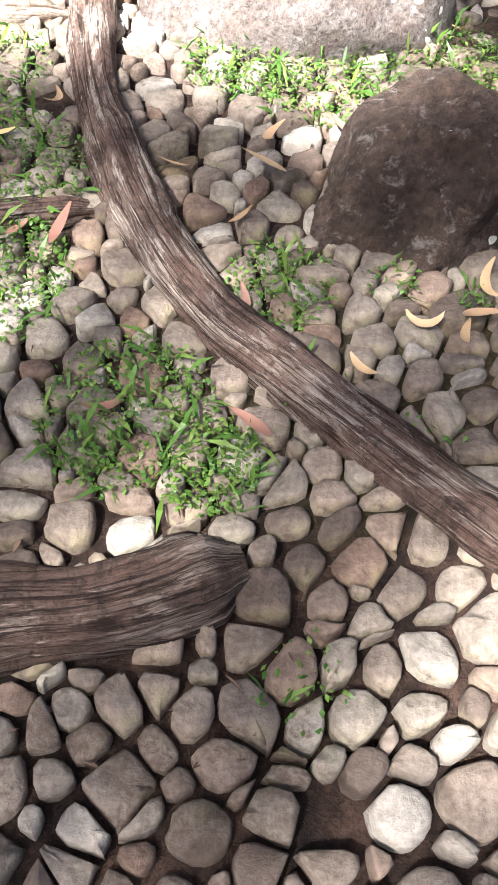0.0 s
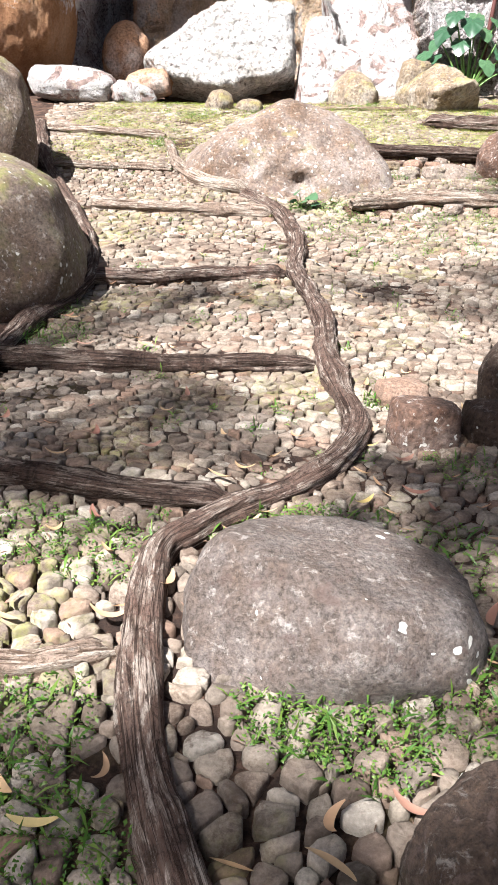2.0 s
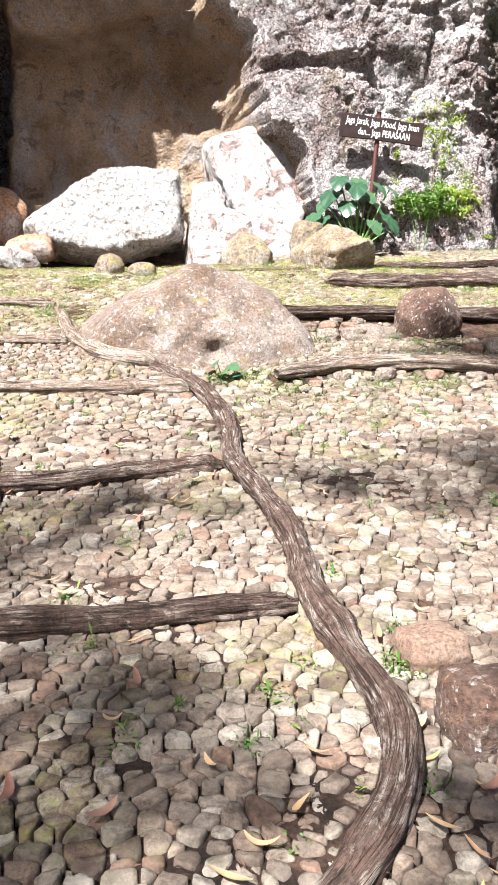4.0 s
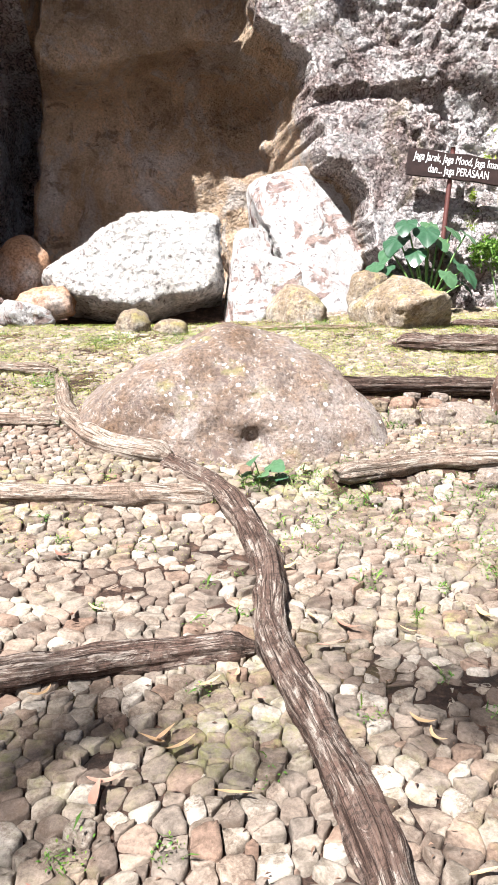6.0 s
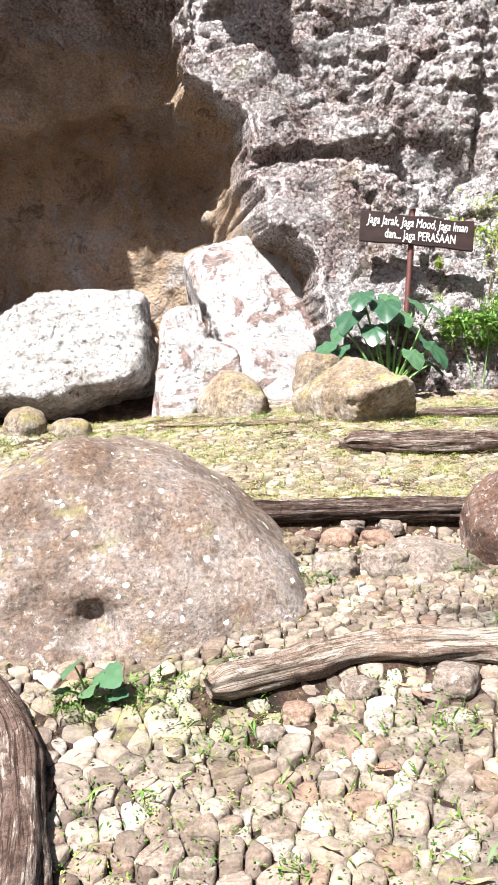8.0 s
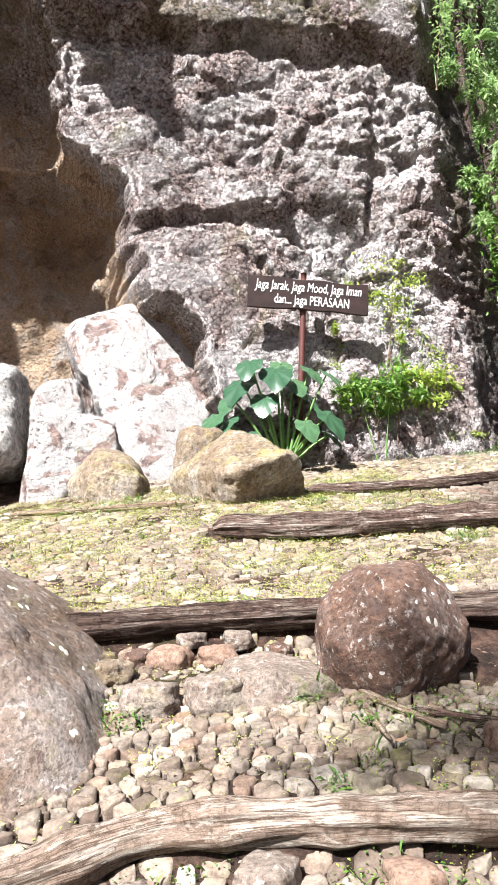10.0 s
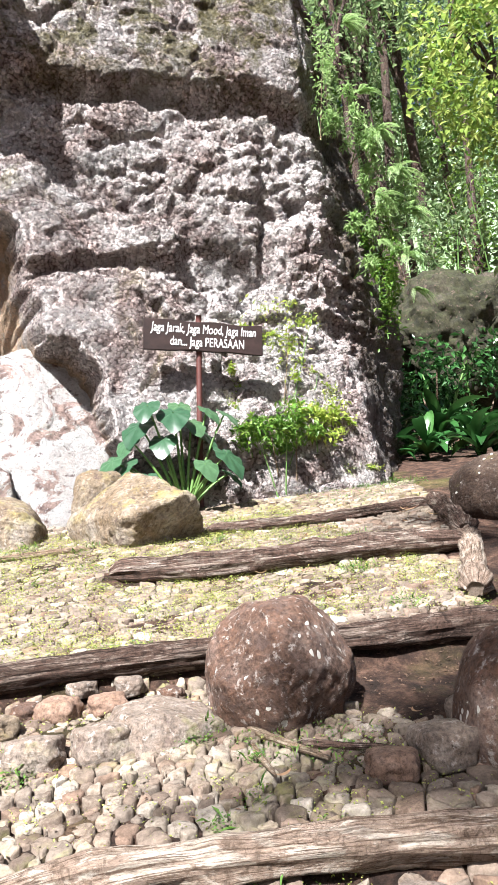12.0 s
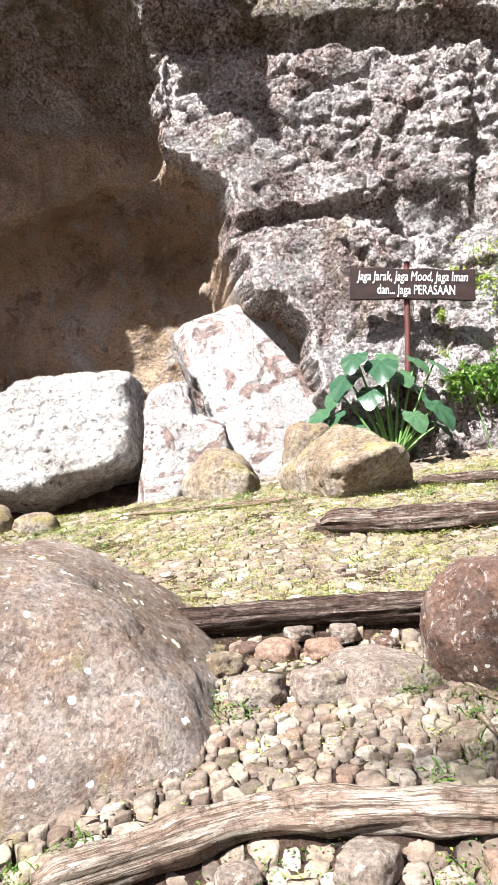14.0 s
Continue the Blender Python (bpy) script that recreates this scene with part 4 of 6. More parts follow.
def build_cliff():
    zs = np.arange(1.9, 9.7, 0.026)
    xe = np.interp(zs, [1.9, 3.19, 3.98, 4.61, 5.25, 5.9, 6.6, 7.4, 8.5, 9.7], [5.0, 4.96, 4.96, 4.90, 4.83, 4.83, 4.92, 4.80, 4.78, 4.7])
    side = np.interp(zs, [1.9, 3.9, 4.76, 5.7, 7.0, 7.9, 8.5, 9.8], [6.2, 6.25, 6.30, 6.24, 6.10, 5.89, 5.61, 5.5])
    n_left, n_face, n_side = (10, 8, 10, 8, 10), 290, 50
    rows, hollow = [], []
    for z, e, sd in zip(zs, xe, side):
        front = 11.75 + 0.03 * (z - 3.0)
        out = 1.6 * float(sstep(7.4, 8.5, z))
        cave = float(np.interp(z, [5.8, 6.8], [16.0, front + 0.6])) - out
        lead = np.array([(-9, 12.2 - 1.28 * out), (-3.4, 12.6 - 1.28 * out), (-2.5, 12.9 - 1.28 * out), (-2.35, cave), (-1.98, cave), (-1.85, front + 1.8 - 1.28 * out)])
        row, hl = [], []
        for i, n in enumerate(n_left):
            t = np.arange(n)[:, None] / n
            row.append(lead[i] * (1 - t) + lead[i + 1] * t)
            hl.append(np.full(n, 0.8 if i == 4 else 0.0))
        xs = np.linspace(-1.75, e, n_face)
        got = [cliff_face(x, z) for x in xs]
        turn = 0.16 * sstep(e - 0.22, e, xs) ** 2
        row.append(np.column_stack([xs, front + np.array([g[0] for g in got]) + turn]))
        hl.append(np.array([g[1] for g in got]))
        y_e = row[-1][-1, 1]
        for (ax, ay), (bx, by), n in (((e, y_e), (sd, 13.2), n_side), ((sd, 13.2), (sd - 0.1, 14.7), 12), ((sd - 0.1, 14.7), (e + 0.2, 20), 6)):
            t = (np.arange(n)[:, None] + 1) / n
            row.append(np.array([ax, ay]) * (1 - t) + np.array([bx, by]) * t)
            hl.append(np.zeros(n))
        rows.append(np.vstack(row))
        hollow.append(np.concatenate(hl))
    xy, hollow = np.array(rows), np.array(hollow)
    n, m = xy.shape[:2]
    p = np.concatenate([xy, np.repeat(zs[:, None, None], m, 1)], 2)
    flat = p.copy()
    for _ in range(10):
        flat[:, 1:-1] = 0.25 * flat[:, :-2] + 0.5 * flat[:, 1:-1] + 0.25 * flat[:, 2:]
        flat[1:-1] = 0.25 * flat[:-2] + 0.5 * flat[1:-1] + 0.25 * flat[2:]
    nr = np.cross(np.gradient(flat, axis=1), np.gradient(flat, axis=0))
    nr /= np.linalg.norm(nr, axis=2)[..., None] + 1e-9
    disp = np.zeros((n, m))
    for i in range(n):
        for j in range(m):
            x, y, z = p[i, j]
            hv = hollow[i, j]
            d = 0.10 * noise.noise((x * 0.9, y * 0.9, z * 1.1)) + 0.05 * noise.noise((x * 2.3 + 9, y * 2.3, z * 2.6))
            if hv > 0.3:
                wx, wz = x + 0.3 * noise.noise((x * 1.1, 2.0, z * 1.1 + 4)), z + 0.3 * noise.noise((x * 1.1 + 8, 5.0, z * 1.1))
                dist, near_p = noise.voronoi((wx * 0.8, 1.0, wz * 0.9))
                tilt = near_p[0]
                d += hv * (0.16 * noise.noise(tilt * 2.3) + 0.16 * (wx * 0.8 - tilt[0]) * noise.noise(tilt * 5.1) + 0.16 * (wz * 0.9 - tilt[2]) * noise.noise(tilt * 3.7))
                d += hv * (0.07 * noise.fractal((x * 1.7, y * 1.7, z * 2.0), 0.85, 2.1, 6) - 0.10 * max(0.0, noise.noise((x * 2.6 + 3, y * 2.6, z * 3.1 + 7)) - 0.25))
            if hv < 0.9:
                rug = (1 - hv) * (0.45 + 0.9 * max(0.0, min(1.0, 0.5 + 1.8 * noise.noise((x * 0.9 + 5, y * 0.9, z * 1.1)))))
                far_d, far_p = noise.voronoi((x * 2.6, y * 2.6, z * 3.4))
                d += rug * (0.09 * noise.noise(far_p[0] * 2.7) - 0.04 * max(0.0, 1 - 6 * (far_d[1] - far_d[0])))
                for k, amp in ((8.0, 0.040), (16.0, 0.030)):
                    dist, cells = noise.voronoi((x * k, y * k + k, z * k * 1.15))
                    size = noise.noise(cells[0] * 3.7)
                    d += rug * amp * ((0.6 + 0.9 * size) * (1 - 1.6 * dist[0] * dist[0]) - 0.5)
                d -= rug * 0.16 * max(0.0, noise.noise((x * 4.5 + 31, y * 4.5, z * 7.0)) - 0.28)
            disp[i, j] = d
    q = p + nr * disp[..., None]
    i = (np.arange(n - 1)[:, None] * m + np.arange(m - 1)[None, :]).ravel()
    f = np.stack([i, i + 1, i + m + 1, i + m], 1)
    # the mass behind the face, so that the cliff has a top and a back
    verts = q.reshape(-1, 3)
    base = len(verts)
    rim = [(n - 1) * m + j for j in range(0, m, 6)] + [n * m - 1]
    verts = np.vstack([verts, np.array([(-9, 24, 10.8), (5.2, 24, 10.8)])])
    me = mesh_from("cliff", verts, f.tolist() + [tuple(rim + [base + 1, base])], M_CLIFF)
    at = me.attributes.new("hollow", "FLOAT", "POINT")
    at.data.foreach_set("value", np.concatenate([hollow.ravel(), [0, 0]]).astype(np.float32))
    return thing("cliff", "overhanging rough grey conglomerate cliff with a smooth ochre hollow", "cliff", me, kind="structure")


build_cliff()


# ---- sign ----
def box_mesh(name, sx, sy, sz, material, bevel=0.004, bend=0.0):
    bm = bmesh.new()
    bmesh.ops.create_cube(bm, size=1.0)
    bmesh.ops.scale(bm, vec=(sx, sy, sz), verts=bm.verts)
    bmesh.ops.subdivide_edges(bm, edges=[e for e in bm.edges if abs((e.verts[0].co - e.verts[1].co).normalized().x) > 0.9], cuts=14, use_grid_fill=True)
    for v in bm.verts:
        v.co.z += bend * noise.noise((v.co.x * 4, 0.3 if v.co.z > 0 else 7.7, 0))
    bmesh.ops.bevel(bm, geom=[e for e in bm.edges if e.calc_face_angle(0) > 0.6], offset=bevel, segments=1, affect="EDGES")
    me = bpy.data.meshes.new(name)
    bm.to_mesh(me)
    bm.free()
    me.materials.append(material)
    return me


def lettering(text, size, material, x, z, parent, label, width, slant=0.0):
    cu = bpy.data.curves.new("lettering", "FONT")
    cu.body, cu.size, cu.align_x, cu.extrude, cu.shear = text, size, "CENTER", 0.002, slant
    tmp = bpy.data.objects.new("tmp", cu)
    me = bpy.data.meshes.new_from_object(tmp)
    bpy.data.objects.remove(tmp)
    me.materials.append(material)
    xs = [v.co.x for v in me.vertices]
    k = width / (max(xs) - min(xs))
    for v in me.vertices:
        v.co = Vector((v.co.x * k, -v.co.z, v.co.y * 1.25))
    ob = part("lettering", me, parent, label)
    ob.location = (x, -0.0185, z)
    return ob


sign = thing("wooden_sign", "dark-stained wooden sign board with white hand-painted words on a leaning post", "sign", loc=(2.98, 11.25, gz(2.98, 11.25) - 0.05))
sign.rotation_euler = (0, radians(3.4), radians(-2))
post_p = [(0, 0, z) for z in np.linspace(0, 1.86, 30)]
part("post", tube_mesh("post", post_p, np.full(30, 0.028), M_POST, 3, around=12, wobble=0.05, groove=0.05), sign, "dark red painted round post")
board = part("board", box_mesh("board", 1.13, 0.03, 0.29, M_BOARD, 0.006, 0.018), sign, "dark brown stained board with worn edges", (0.04, -0.046, 1.635))
lettering("Jaga Jarak, Jaga Mood, Jaga Iman", 0.1, M_PAINT, 0.0, 0.03, board, "white painted words", 1.0, 0.2)
lettering("dan... Jaga PERASAAN", 0.1, M_PAINT, 0.03, -0.095, board, "white painted words", 0.70, 0.05)


# ---- foliage ----
def leaf_cloud(name, centre, radii, count, size, material, seed, clumps=0, droop=0.2, aspect=2.4, tilt=0.8, flat=False):
    """Many small folded leaves, gathered in clumps inside an uneven ball."""
    rng = np.random.default_rng(seed)
    k = clumps or max(4, count // 60)
    u = rng.normal(size=(k, 3))
    u /= np.linalg.norm(u, axis=1)[:, None]
    cc = u * rng.uniform(0.25, 1.0, (k, 1)) ** 0.6
    pick = rng.integers(0, k, count)
    pos = (cc[pick] + rng.normal(size=(count, 3)) * rng.uniform(0.08, 0.22, (k, 1))[pick]) * np.array(radii) + np.array(centre)
    d = rng.normal(size=(count, 3))
    d[:, 2] = d[:, 2] * tilt - droop
    d /= np.linalg.norm(d, axis=1)[:, None]
    s = np.cross(d, rng.normal(size=(count, 3)) * 0.5 + np.array([0, 0, 1.0]))
    s /= np.linalg.norm(s, axis=1)[:, None] + 1e-9
    nn = np.cross(s, d)
    ln = size * rng.uniform(0.6, 1.3, (count, 1))
    w = ln / aspect
    a = pos
    tip = pos + d * ln - nn * ln * 0.12
    mid = pos + d * ln * 0.45
    left, right = mid + s * w * 0.5 + nn * w * 0.18, mid - s * w * 0.5 + nn * w * 0.18
    v = np.stack([a, left, mid, right, tip], 1).reshape(-1, 3)
    i = np.arange(count)[:, None] * 5
    f = np.concatenate([i + np.array([0, 2, 1]), i + np.array([0, 3, 2]), i + np.array([1, 2, 4]), i + np.array([2, 3, 4])])
    return mesh_from(name, v, f, material, smooth=False)


def taro_leaf_mesh(size, seed):
    """A heart-shaped leaf, cupped, hanging from its stalk."""
    outline = []
    for a in np.linspace(-math.pi, math.pi, 33)[:-1]:
        r = 0.5 * (1 + 0.25 * math.cos(a)) * (1 - 0.55 * math.exp(-((abs(a) - math.pi) / 0.33) ** 2)) * (1 + 0.35 * math.exp(-(a / 0.35) ** 2))
        outline.append((r * math.cos(a), r * math.sin(a) * 0.95))
    verts, faces = [(0, 0, 0)], []
    rings = (0.35, 0.7, 1.0)
    for k, q in enumerate(rings):
        for i, (x, y) in enumerate(outline):
            rr = math.hypot(x, y) * q
            verts.append((x * q, y * q, -0.35 * rr * rr + 0.12 * abs(y * q) + 0.03 * math.sin(i * 1.6 + seed) * q))
    n = len(outline)
    faces += [(0, 1 + i, 1 + (i + 1) % n) for i in range(n)]
    for k in range(len(rings) - 1):
        faces += [(1 + k * n + i, 1 + (k + 1) * n + i, 1 + (k + 1) * n + (i + 1) % n, 1 + k * n + (i + 1) % n) for i in range(n)]
    return mesh_from("leaf", np.array(verts) * size, faces, M_TARO)


def arc(a, b, lift, n=14):
    a, b = np.array(a, float), np.array(b, float)
    t = np.linspace(0, 1, n)[:, None]
    return a * (1 - t) + b * t + np.array([0, 0, 1.0]) * lift * 4 * t * (1 - t)


def build_taro():
    x0, y0 = 2.80, 11.05
    plant = thing("taro_plant", "taro plant with large heart-shaped blue-green leaves beside the sign post", "plant", loc=(x0, y0, gz(x0, y0) - 0.03))
    rng = np.random.default_rng(5)
    spots = [(-0.45, 0.0, 0.60, 0.30), (-0.62, -0.1, 0.42, 0.30), (-0.30, -0.1, 0.86, 0.30), (0.25, 0.0, 0.84, 0.26), (-0.52, -0.05, 0.40, 0.36), (-0.36, 0.0, 0.72, 0.38), (-0.08, -0.1, 0.80, 0.36), (0.10, 0.0, 0.74, 0.30), (0.40, -0.05, 0.80, 0.26), (0.36, -0.15, 0.44, 0.38),
             (-0.50, -0.15, 0.18, 0.26), (0.22, 0.1, 0.66, 0.30), (0.02, 0.1, 0.90, 0.26), (-0.18, -0.1, 0.58, 0.30), (0.15, -0.2, 0.36, 0.28), (-0.36, -0.2, 0.27, 0.24), (0.42, 0.0, 0.30, 0.24)]
    for k, (x, y, z, s) in enumerate(spots):
        z = z * 1.08 + 0.04
        c = arc((0.05 * x, 0, 0.02), (x, y, z), 0.05)
        part("stalk", tube_mesh("stalk", c, np.linspace(0.016, 0.008, len(c)), M_STEM, k, around=7, wobble=0.02, groove=0.02), plant)
        lf = part("leaf", taro_leaf_mesh(s * 0.85, k), plant)
        out = Vector((x + 1e-3, y - 0.35, 0)).normalized()
        xax = (out * 0.8 + Vector((0, 0, -0.55 - 0.25 * rng.random()))).normalized()
        yax = Vector((0, 0, 1)).cross(xax).normalized()
        zax = xax.cross(yax)
        lf.matrix_basis = Matrix.Translation((x, y, z)) @ Matrix((xax, yax, zax)).transposed().to_4x4()
    for k in range(8):
        a = k * 0.8
        c = arc((0, 0, 0.02), (0.28 * math.cos(a), -0.1 + 0.2 * math.sin(a), 0.30 + 0.1 * math.sin(k * 3)), 0.05)
        part("stalk", tube_mesh("stalk", c, np.linspace(0.014, 0.005, len(c)), M_STEM, k, around=7, wobble=0.02, groove=0.02), plant)


build_taro()


def build_sprout():
    x0, y0 = 0.42, 6.74
    plant = thing("sprout", "small plant with round blue-green leaves at the boulder foot", "plant", loc=(x0, y0, gz(x0, y0)))
    for k, (x, y, z, s) in enumerate([(-0.05, -0.03, 0.13, 0.09), (0.05, -0.03, 0.10, 0.11), (0.0, -0.06, 0.06, 0.08), (0.08, -0.05, 0.04, 0.07), (-0.08, -0.04, 0.05, 0.06)]):
        c = arc((0, 0, 0), (x, y, z), 0.01, 8)
        part("stalk", tube_mesh("stalk", c, np.linspace(0.004, 0.003, 8), M_STEM, k, around=6, wobble=0.02, groove=0.02), plant)
        lf = part("leaf", taro_leaf_mesh(s, k), plant)
        lf.matrix_basis = pose(x, y, z, 35, 10 - 8 * k, -90 + 40 * x / 0.08)


build_sprout()


def bush(label, centre, radii, count, size, material, seed, stems=8, name="bush", category="bush", base=None, stem_r=0.008, **kw):
    """Stems from the ground and a crown of leaves."""
    bx, by, bz = base if base else (centre[0], centre[1], gz(centre[0], centre[1]))
    ob = thing(name, label, category, loc=(bx, by, bz))
    rng = np.random.default_rng(seed)
    c = np.array(centre) - np.array((bx, by, bz))
    for k in range(stems):
        tip = c + rng.uniform(-0.7, 0.7, 3) * np.array(radii)
        p = arc((rng.uniform(-0.3, 0.3) * radii[0], 0, -0.02), tip, 0.05 * radii[2], 16)
        part("stem", tube_mesh("stem", p, np.linspace(stem_r, stem_r * 0.4, 16), M_DRYROOT if k % 2 else M_STEM, k, around=6, wobble=0.02, groove=0.02), ob)
    part("foliage", leaf_cloud("foliage", c, radii, count, size, material, seed, **kw), ob)
    return ob


bush("bright green leafy bush at the foot of the cliff", (3.78, 11.22, 3.55), (0.42, 0.28, 0.27), 1500, 0.075, M_LEAF, 1, 7)
bush("yellow-green feathery bush at the foot of the cliff", (4.28, 11.32, 3.58), (0.34, 0.24, 0.26), 1100, 0.065, M_LEAF_LIME, 2, 6)
bush("yellowish moss and weeds at the cliff foot", (4.55, 11.45, 3.16), (0.34, 0.18, 0.10), 900, 0.04, M_LEAF_LIME, 3, 6)
bush("lime-green climber spreading over the cliff", (4.02, 11.48, 4.66), (0.55, 0.10, 0.24), 480, 0.05, M_LEAF_LIME, 4, 2, name="climber", category="climber", base=(3.9, 11.4, 3.0))
bush("thin lime-green climber on the cliff", (4.2, 11.46, 4.15), (0.36, 0.09, 0.30), 260, 0.05, M_LEAF_LIME, 5, 2, name="climber", category="climber", base=(4.1, 11.4, 3.0))
bush("dry yellowish weeds hanging on the cliff foot", (3.45, 11.42, 3.95), (0.14, 0.08, 0.35), 300, 0.05, M_LEAF_LIME, 6, 2, name="climber", category="climber", base=(3.45, 11.4, 2.95))


def frond_mesh(length, pairs, leaf, material, seed, droop=0.7):
    """A fern frond: arched midrib with paired leaflets."""
    rng = np.random.default_rng(seed)
    t = np.linspace(0, 1, pairs)
    rib = np.stack([t * length * (1 - 0.2 * t), 0 * t, 0.25 * length * t - droop * length * t ** 2], 1)
    verts, faces = [], []
    for i in range(pairs):
        d = np.gradient(rib, axis=0)[i]
        d /= np.linalg.norm(d)
        ln = leaf * (math.sin(math.pi * min(1, 0.12 + 0.88 * t[i])) ** 0.6 + 0.1) * rng.uniform(0.85, 1.15)
        for sgn in (1, -1):
            out = np.array([0.45 * d[0], sgn, 0.45 * d[2] - 0.15])
            out /= np.linalg.norm(out)
            w = ln * 0.12
            b = len(verts)
            verts += [rib[i] - d * 0.3 * w, rib[i] + out * ln * 0.5 - d * w, rib[i] + out * ln + np.array([0, 0, -0.1 * ln]), rib[i] + out * ln * 0.5 + d * w, rib[i] + out * ln * 0.5 + np.array([0, 0, 0.25 * w])]
            faces += [(b, b + 1, b + 4), (b, b + 4, b + 3), (b + 1, b + 2, b + 4), (b + 4, b + 2, b + 3)]
    b = len(verts)
    for p in rib:
        verts += [p + np.array([0, 0.006, 0]), p - np.array([0, 0.006, 0]), p + np.array([0, 0, -0.008])]
    for i in range(pairs - 1):
        q = b + i * 3
        faces += [(q, q + 1, q + 4, q + 3), (q + 1, q + 2, q + 5, q + 4), (q + 2, q, q + 3, q + 5)]
    return mesh_from("frond", np.array(verts), faces, material, smooth=False)


FRONDS = [frond_mesh(0.75, 30, 0.10, M_FERN, 1, 0.7), frond_mesh(0.65, 26, 0.09, M_FERN, 2, 0.95), frond_mesh(0.55, 20, 0.10, M_FERN, 3, 0.6)]


def fern(label, xyz, count, seed, size=1.0, facing=-90, spread=150):
    ob = thing("fern", label, "fern", loc=xyz, group="ferns on the cliff edge")
    rng = np.random.default_rng(seed)
    for k in range(count):
        fr = part("frond", FRONDS[int(rng.integers(0, 3))], ob)
        s = size * rng.uniform(0.7, 1.15)
        fr.matrix_basis = Matrix.LocRotScale((0, 0, 0), Euler((rng.uniform(-0.3, 0.3), rng.uniform(-0.35, 0.35), radians(facing + rng.uniform(-spread / 2, spread / 2)))), (s, s, s))
    return ob


for k, (x, y, z, c, s) in enumerate([(5.25, 12.15, 7.75, 6, 0.8), (5.5, 12.3, 7.35, 8, 0.95), (5.75, 12.4, 6.95, 9, 1.0), (5.95, 12.5, 6.45, 8, 0.95), (5.35, 12.15, 6.45, 5, 0.7),
                                     (5.25, 12.1, 5.85, 4, 0.6), (5.85, 12.5, 5.9, 6, 0.8), (5.1, 12.05, 8.6, 6, 0.8), (5.95, 12.6, 5.5, 5, 0.7)]):
    fern("pale green fern hanging from the shaded cliff edge", (x + 0.2, y - 0.2, z), c + 3, 40 + k, s * 0.68, facing=-60)
bush("yellowish moss and small leaves on the upper cliff edge", (5.05, 12.0, 8.0), (0.18, 0.3, 0.9), 500, 0.06, M_FERN, 12, 2, name="climber", category="climber", base=(5.0, 12.1, 7.2))
for k, (x, y, z, rx, rz, n) in enumerate([(5.30, 12.1, 7.65, 0.25, 0.30, 420), (5.62, 12.2, 7.25, 0.35, 0.35, 700), (5.92, 12.3, 6.82, 0.38, 0.40, 800), (6.05, 12.4, 6.35, 0.30, 0.35, 550), (5.48, 12.15, 6.28, 0.22, 0.22, 260), (5.42, 12.1, 5.68, 0.20, 0.16, 160)]):
    bush("pale green feathery creeper hanging from the cliff edge", (x, y, z), (rx, 0.25, rz), n, 0.085, M_FERN, 120 + k, 3, name="climber", category="climber", base=(x - 0.1, y + 0.35, z - 0.1), droop=0.6, aspect=3.6)
bush("green creepers hanging over the shaded cliff side", (5.85, 12.7, 5.9), (0.25, 0.3, 0.9), 1500, 0.08, M_LEAF, 13, 3, name="climber", category="climber", base=(5.9, 12.8, 5.0))


def broad_leaf_mesh(length, width, material, seed, droop):
    n = 12
    verts, faces = [], []
    for i in range(n):
        t = i / (n - 1)
        w = width * (math.sin(math.pi * min(1, 0.06 + 0.94 * t)) ** 0.75) * 0.5
        x, z = length * t * (1 - 0.25 * t * droop), length * (0.75 * t - droop * t * t)
        verts += [(x, -w, z + 0.35 * w), (x, 0, z), (x, w, z + 0.35 * w)]
    for i in range(n - 1):
        b = i * 3
        faces += [(b, b + 1, b + 4, b + 3), (b + 1, b + 2, b + 5, b + 4)]
    return mesh_from("leaf", verts, faces, material)


BROAD = [broad_leaf_mesh(0.85, 0.20, M_LEAF_DARK, 1, 0.7), broad_leaf_mesh(0.7, 0.17, M_LEAF_DARK, 2, 0.45), broad_leaf_mesh(0.6, 0.19, M_LEAF_DARK, 3, 0.9)]


def broad_plant(label, x, y, count, seed, size=1.0):
    ob = thing("broadleaf_plant", label, "plant", loc=(x, y, gz(x, y) - 0.02), group="broad-leaved plants by the cliff")
    rng = np.random.default_rng(seed)
    for k in range(count):
        lf = part("leaf", BROAD[int(rng.integers(0, 3))], ob)
        s = size * rng.uniform(0.6, 1.15)
        lf.matrix_basis = Matrix.LocRotScale((0, 0, rng.uniform(0, 0.35) * size), Euler((rng.uniform(-0.3, 0.3), rng.uniform(-0.9, 0.25), k * 2.4)), (s, s, s))


for k, (x, y, c, s) in enumerate([(6.25, 12.7, 18, 1.0), (6.7, 12.3, 20, 1.1), (7.15, 12.6, 20, 1.2), (6.0, 13.2, 14, 1.0), (6.9, 13.4, 22, 1.4), (7.6, 12.0, 18, 1.2), (6.5, 14.2, 18, 1.4)]):
    broad_plant("dark glossy broad-leaved plant growing beside the cliff", x, y, c + 8, 70 + k, s * 0.72)


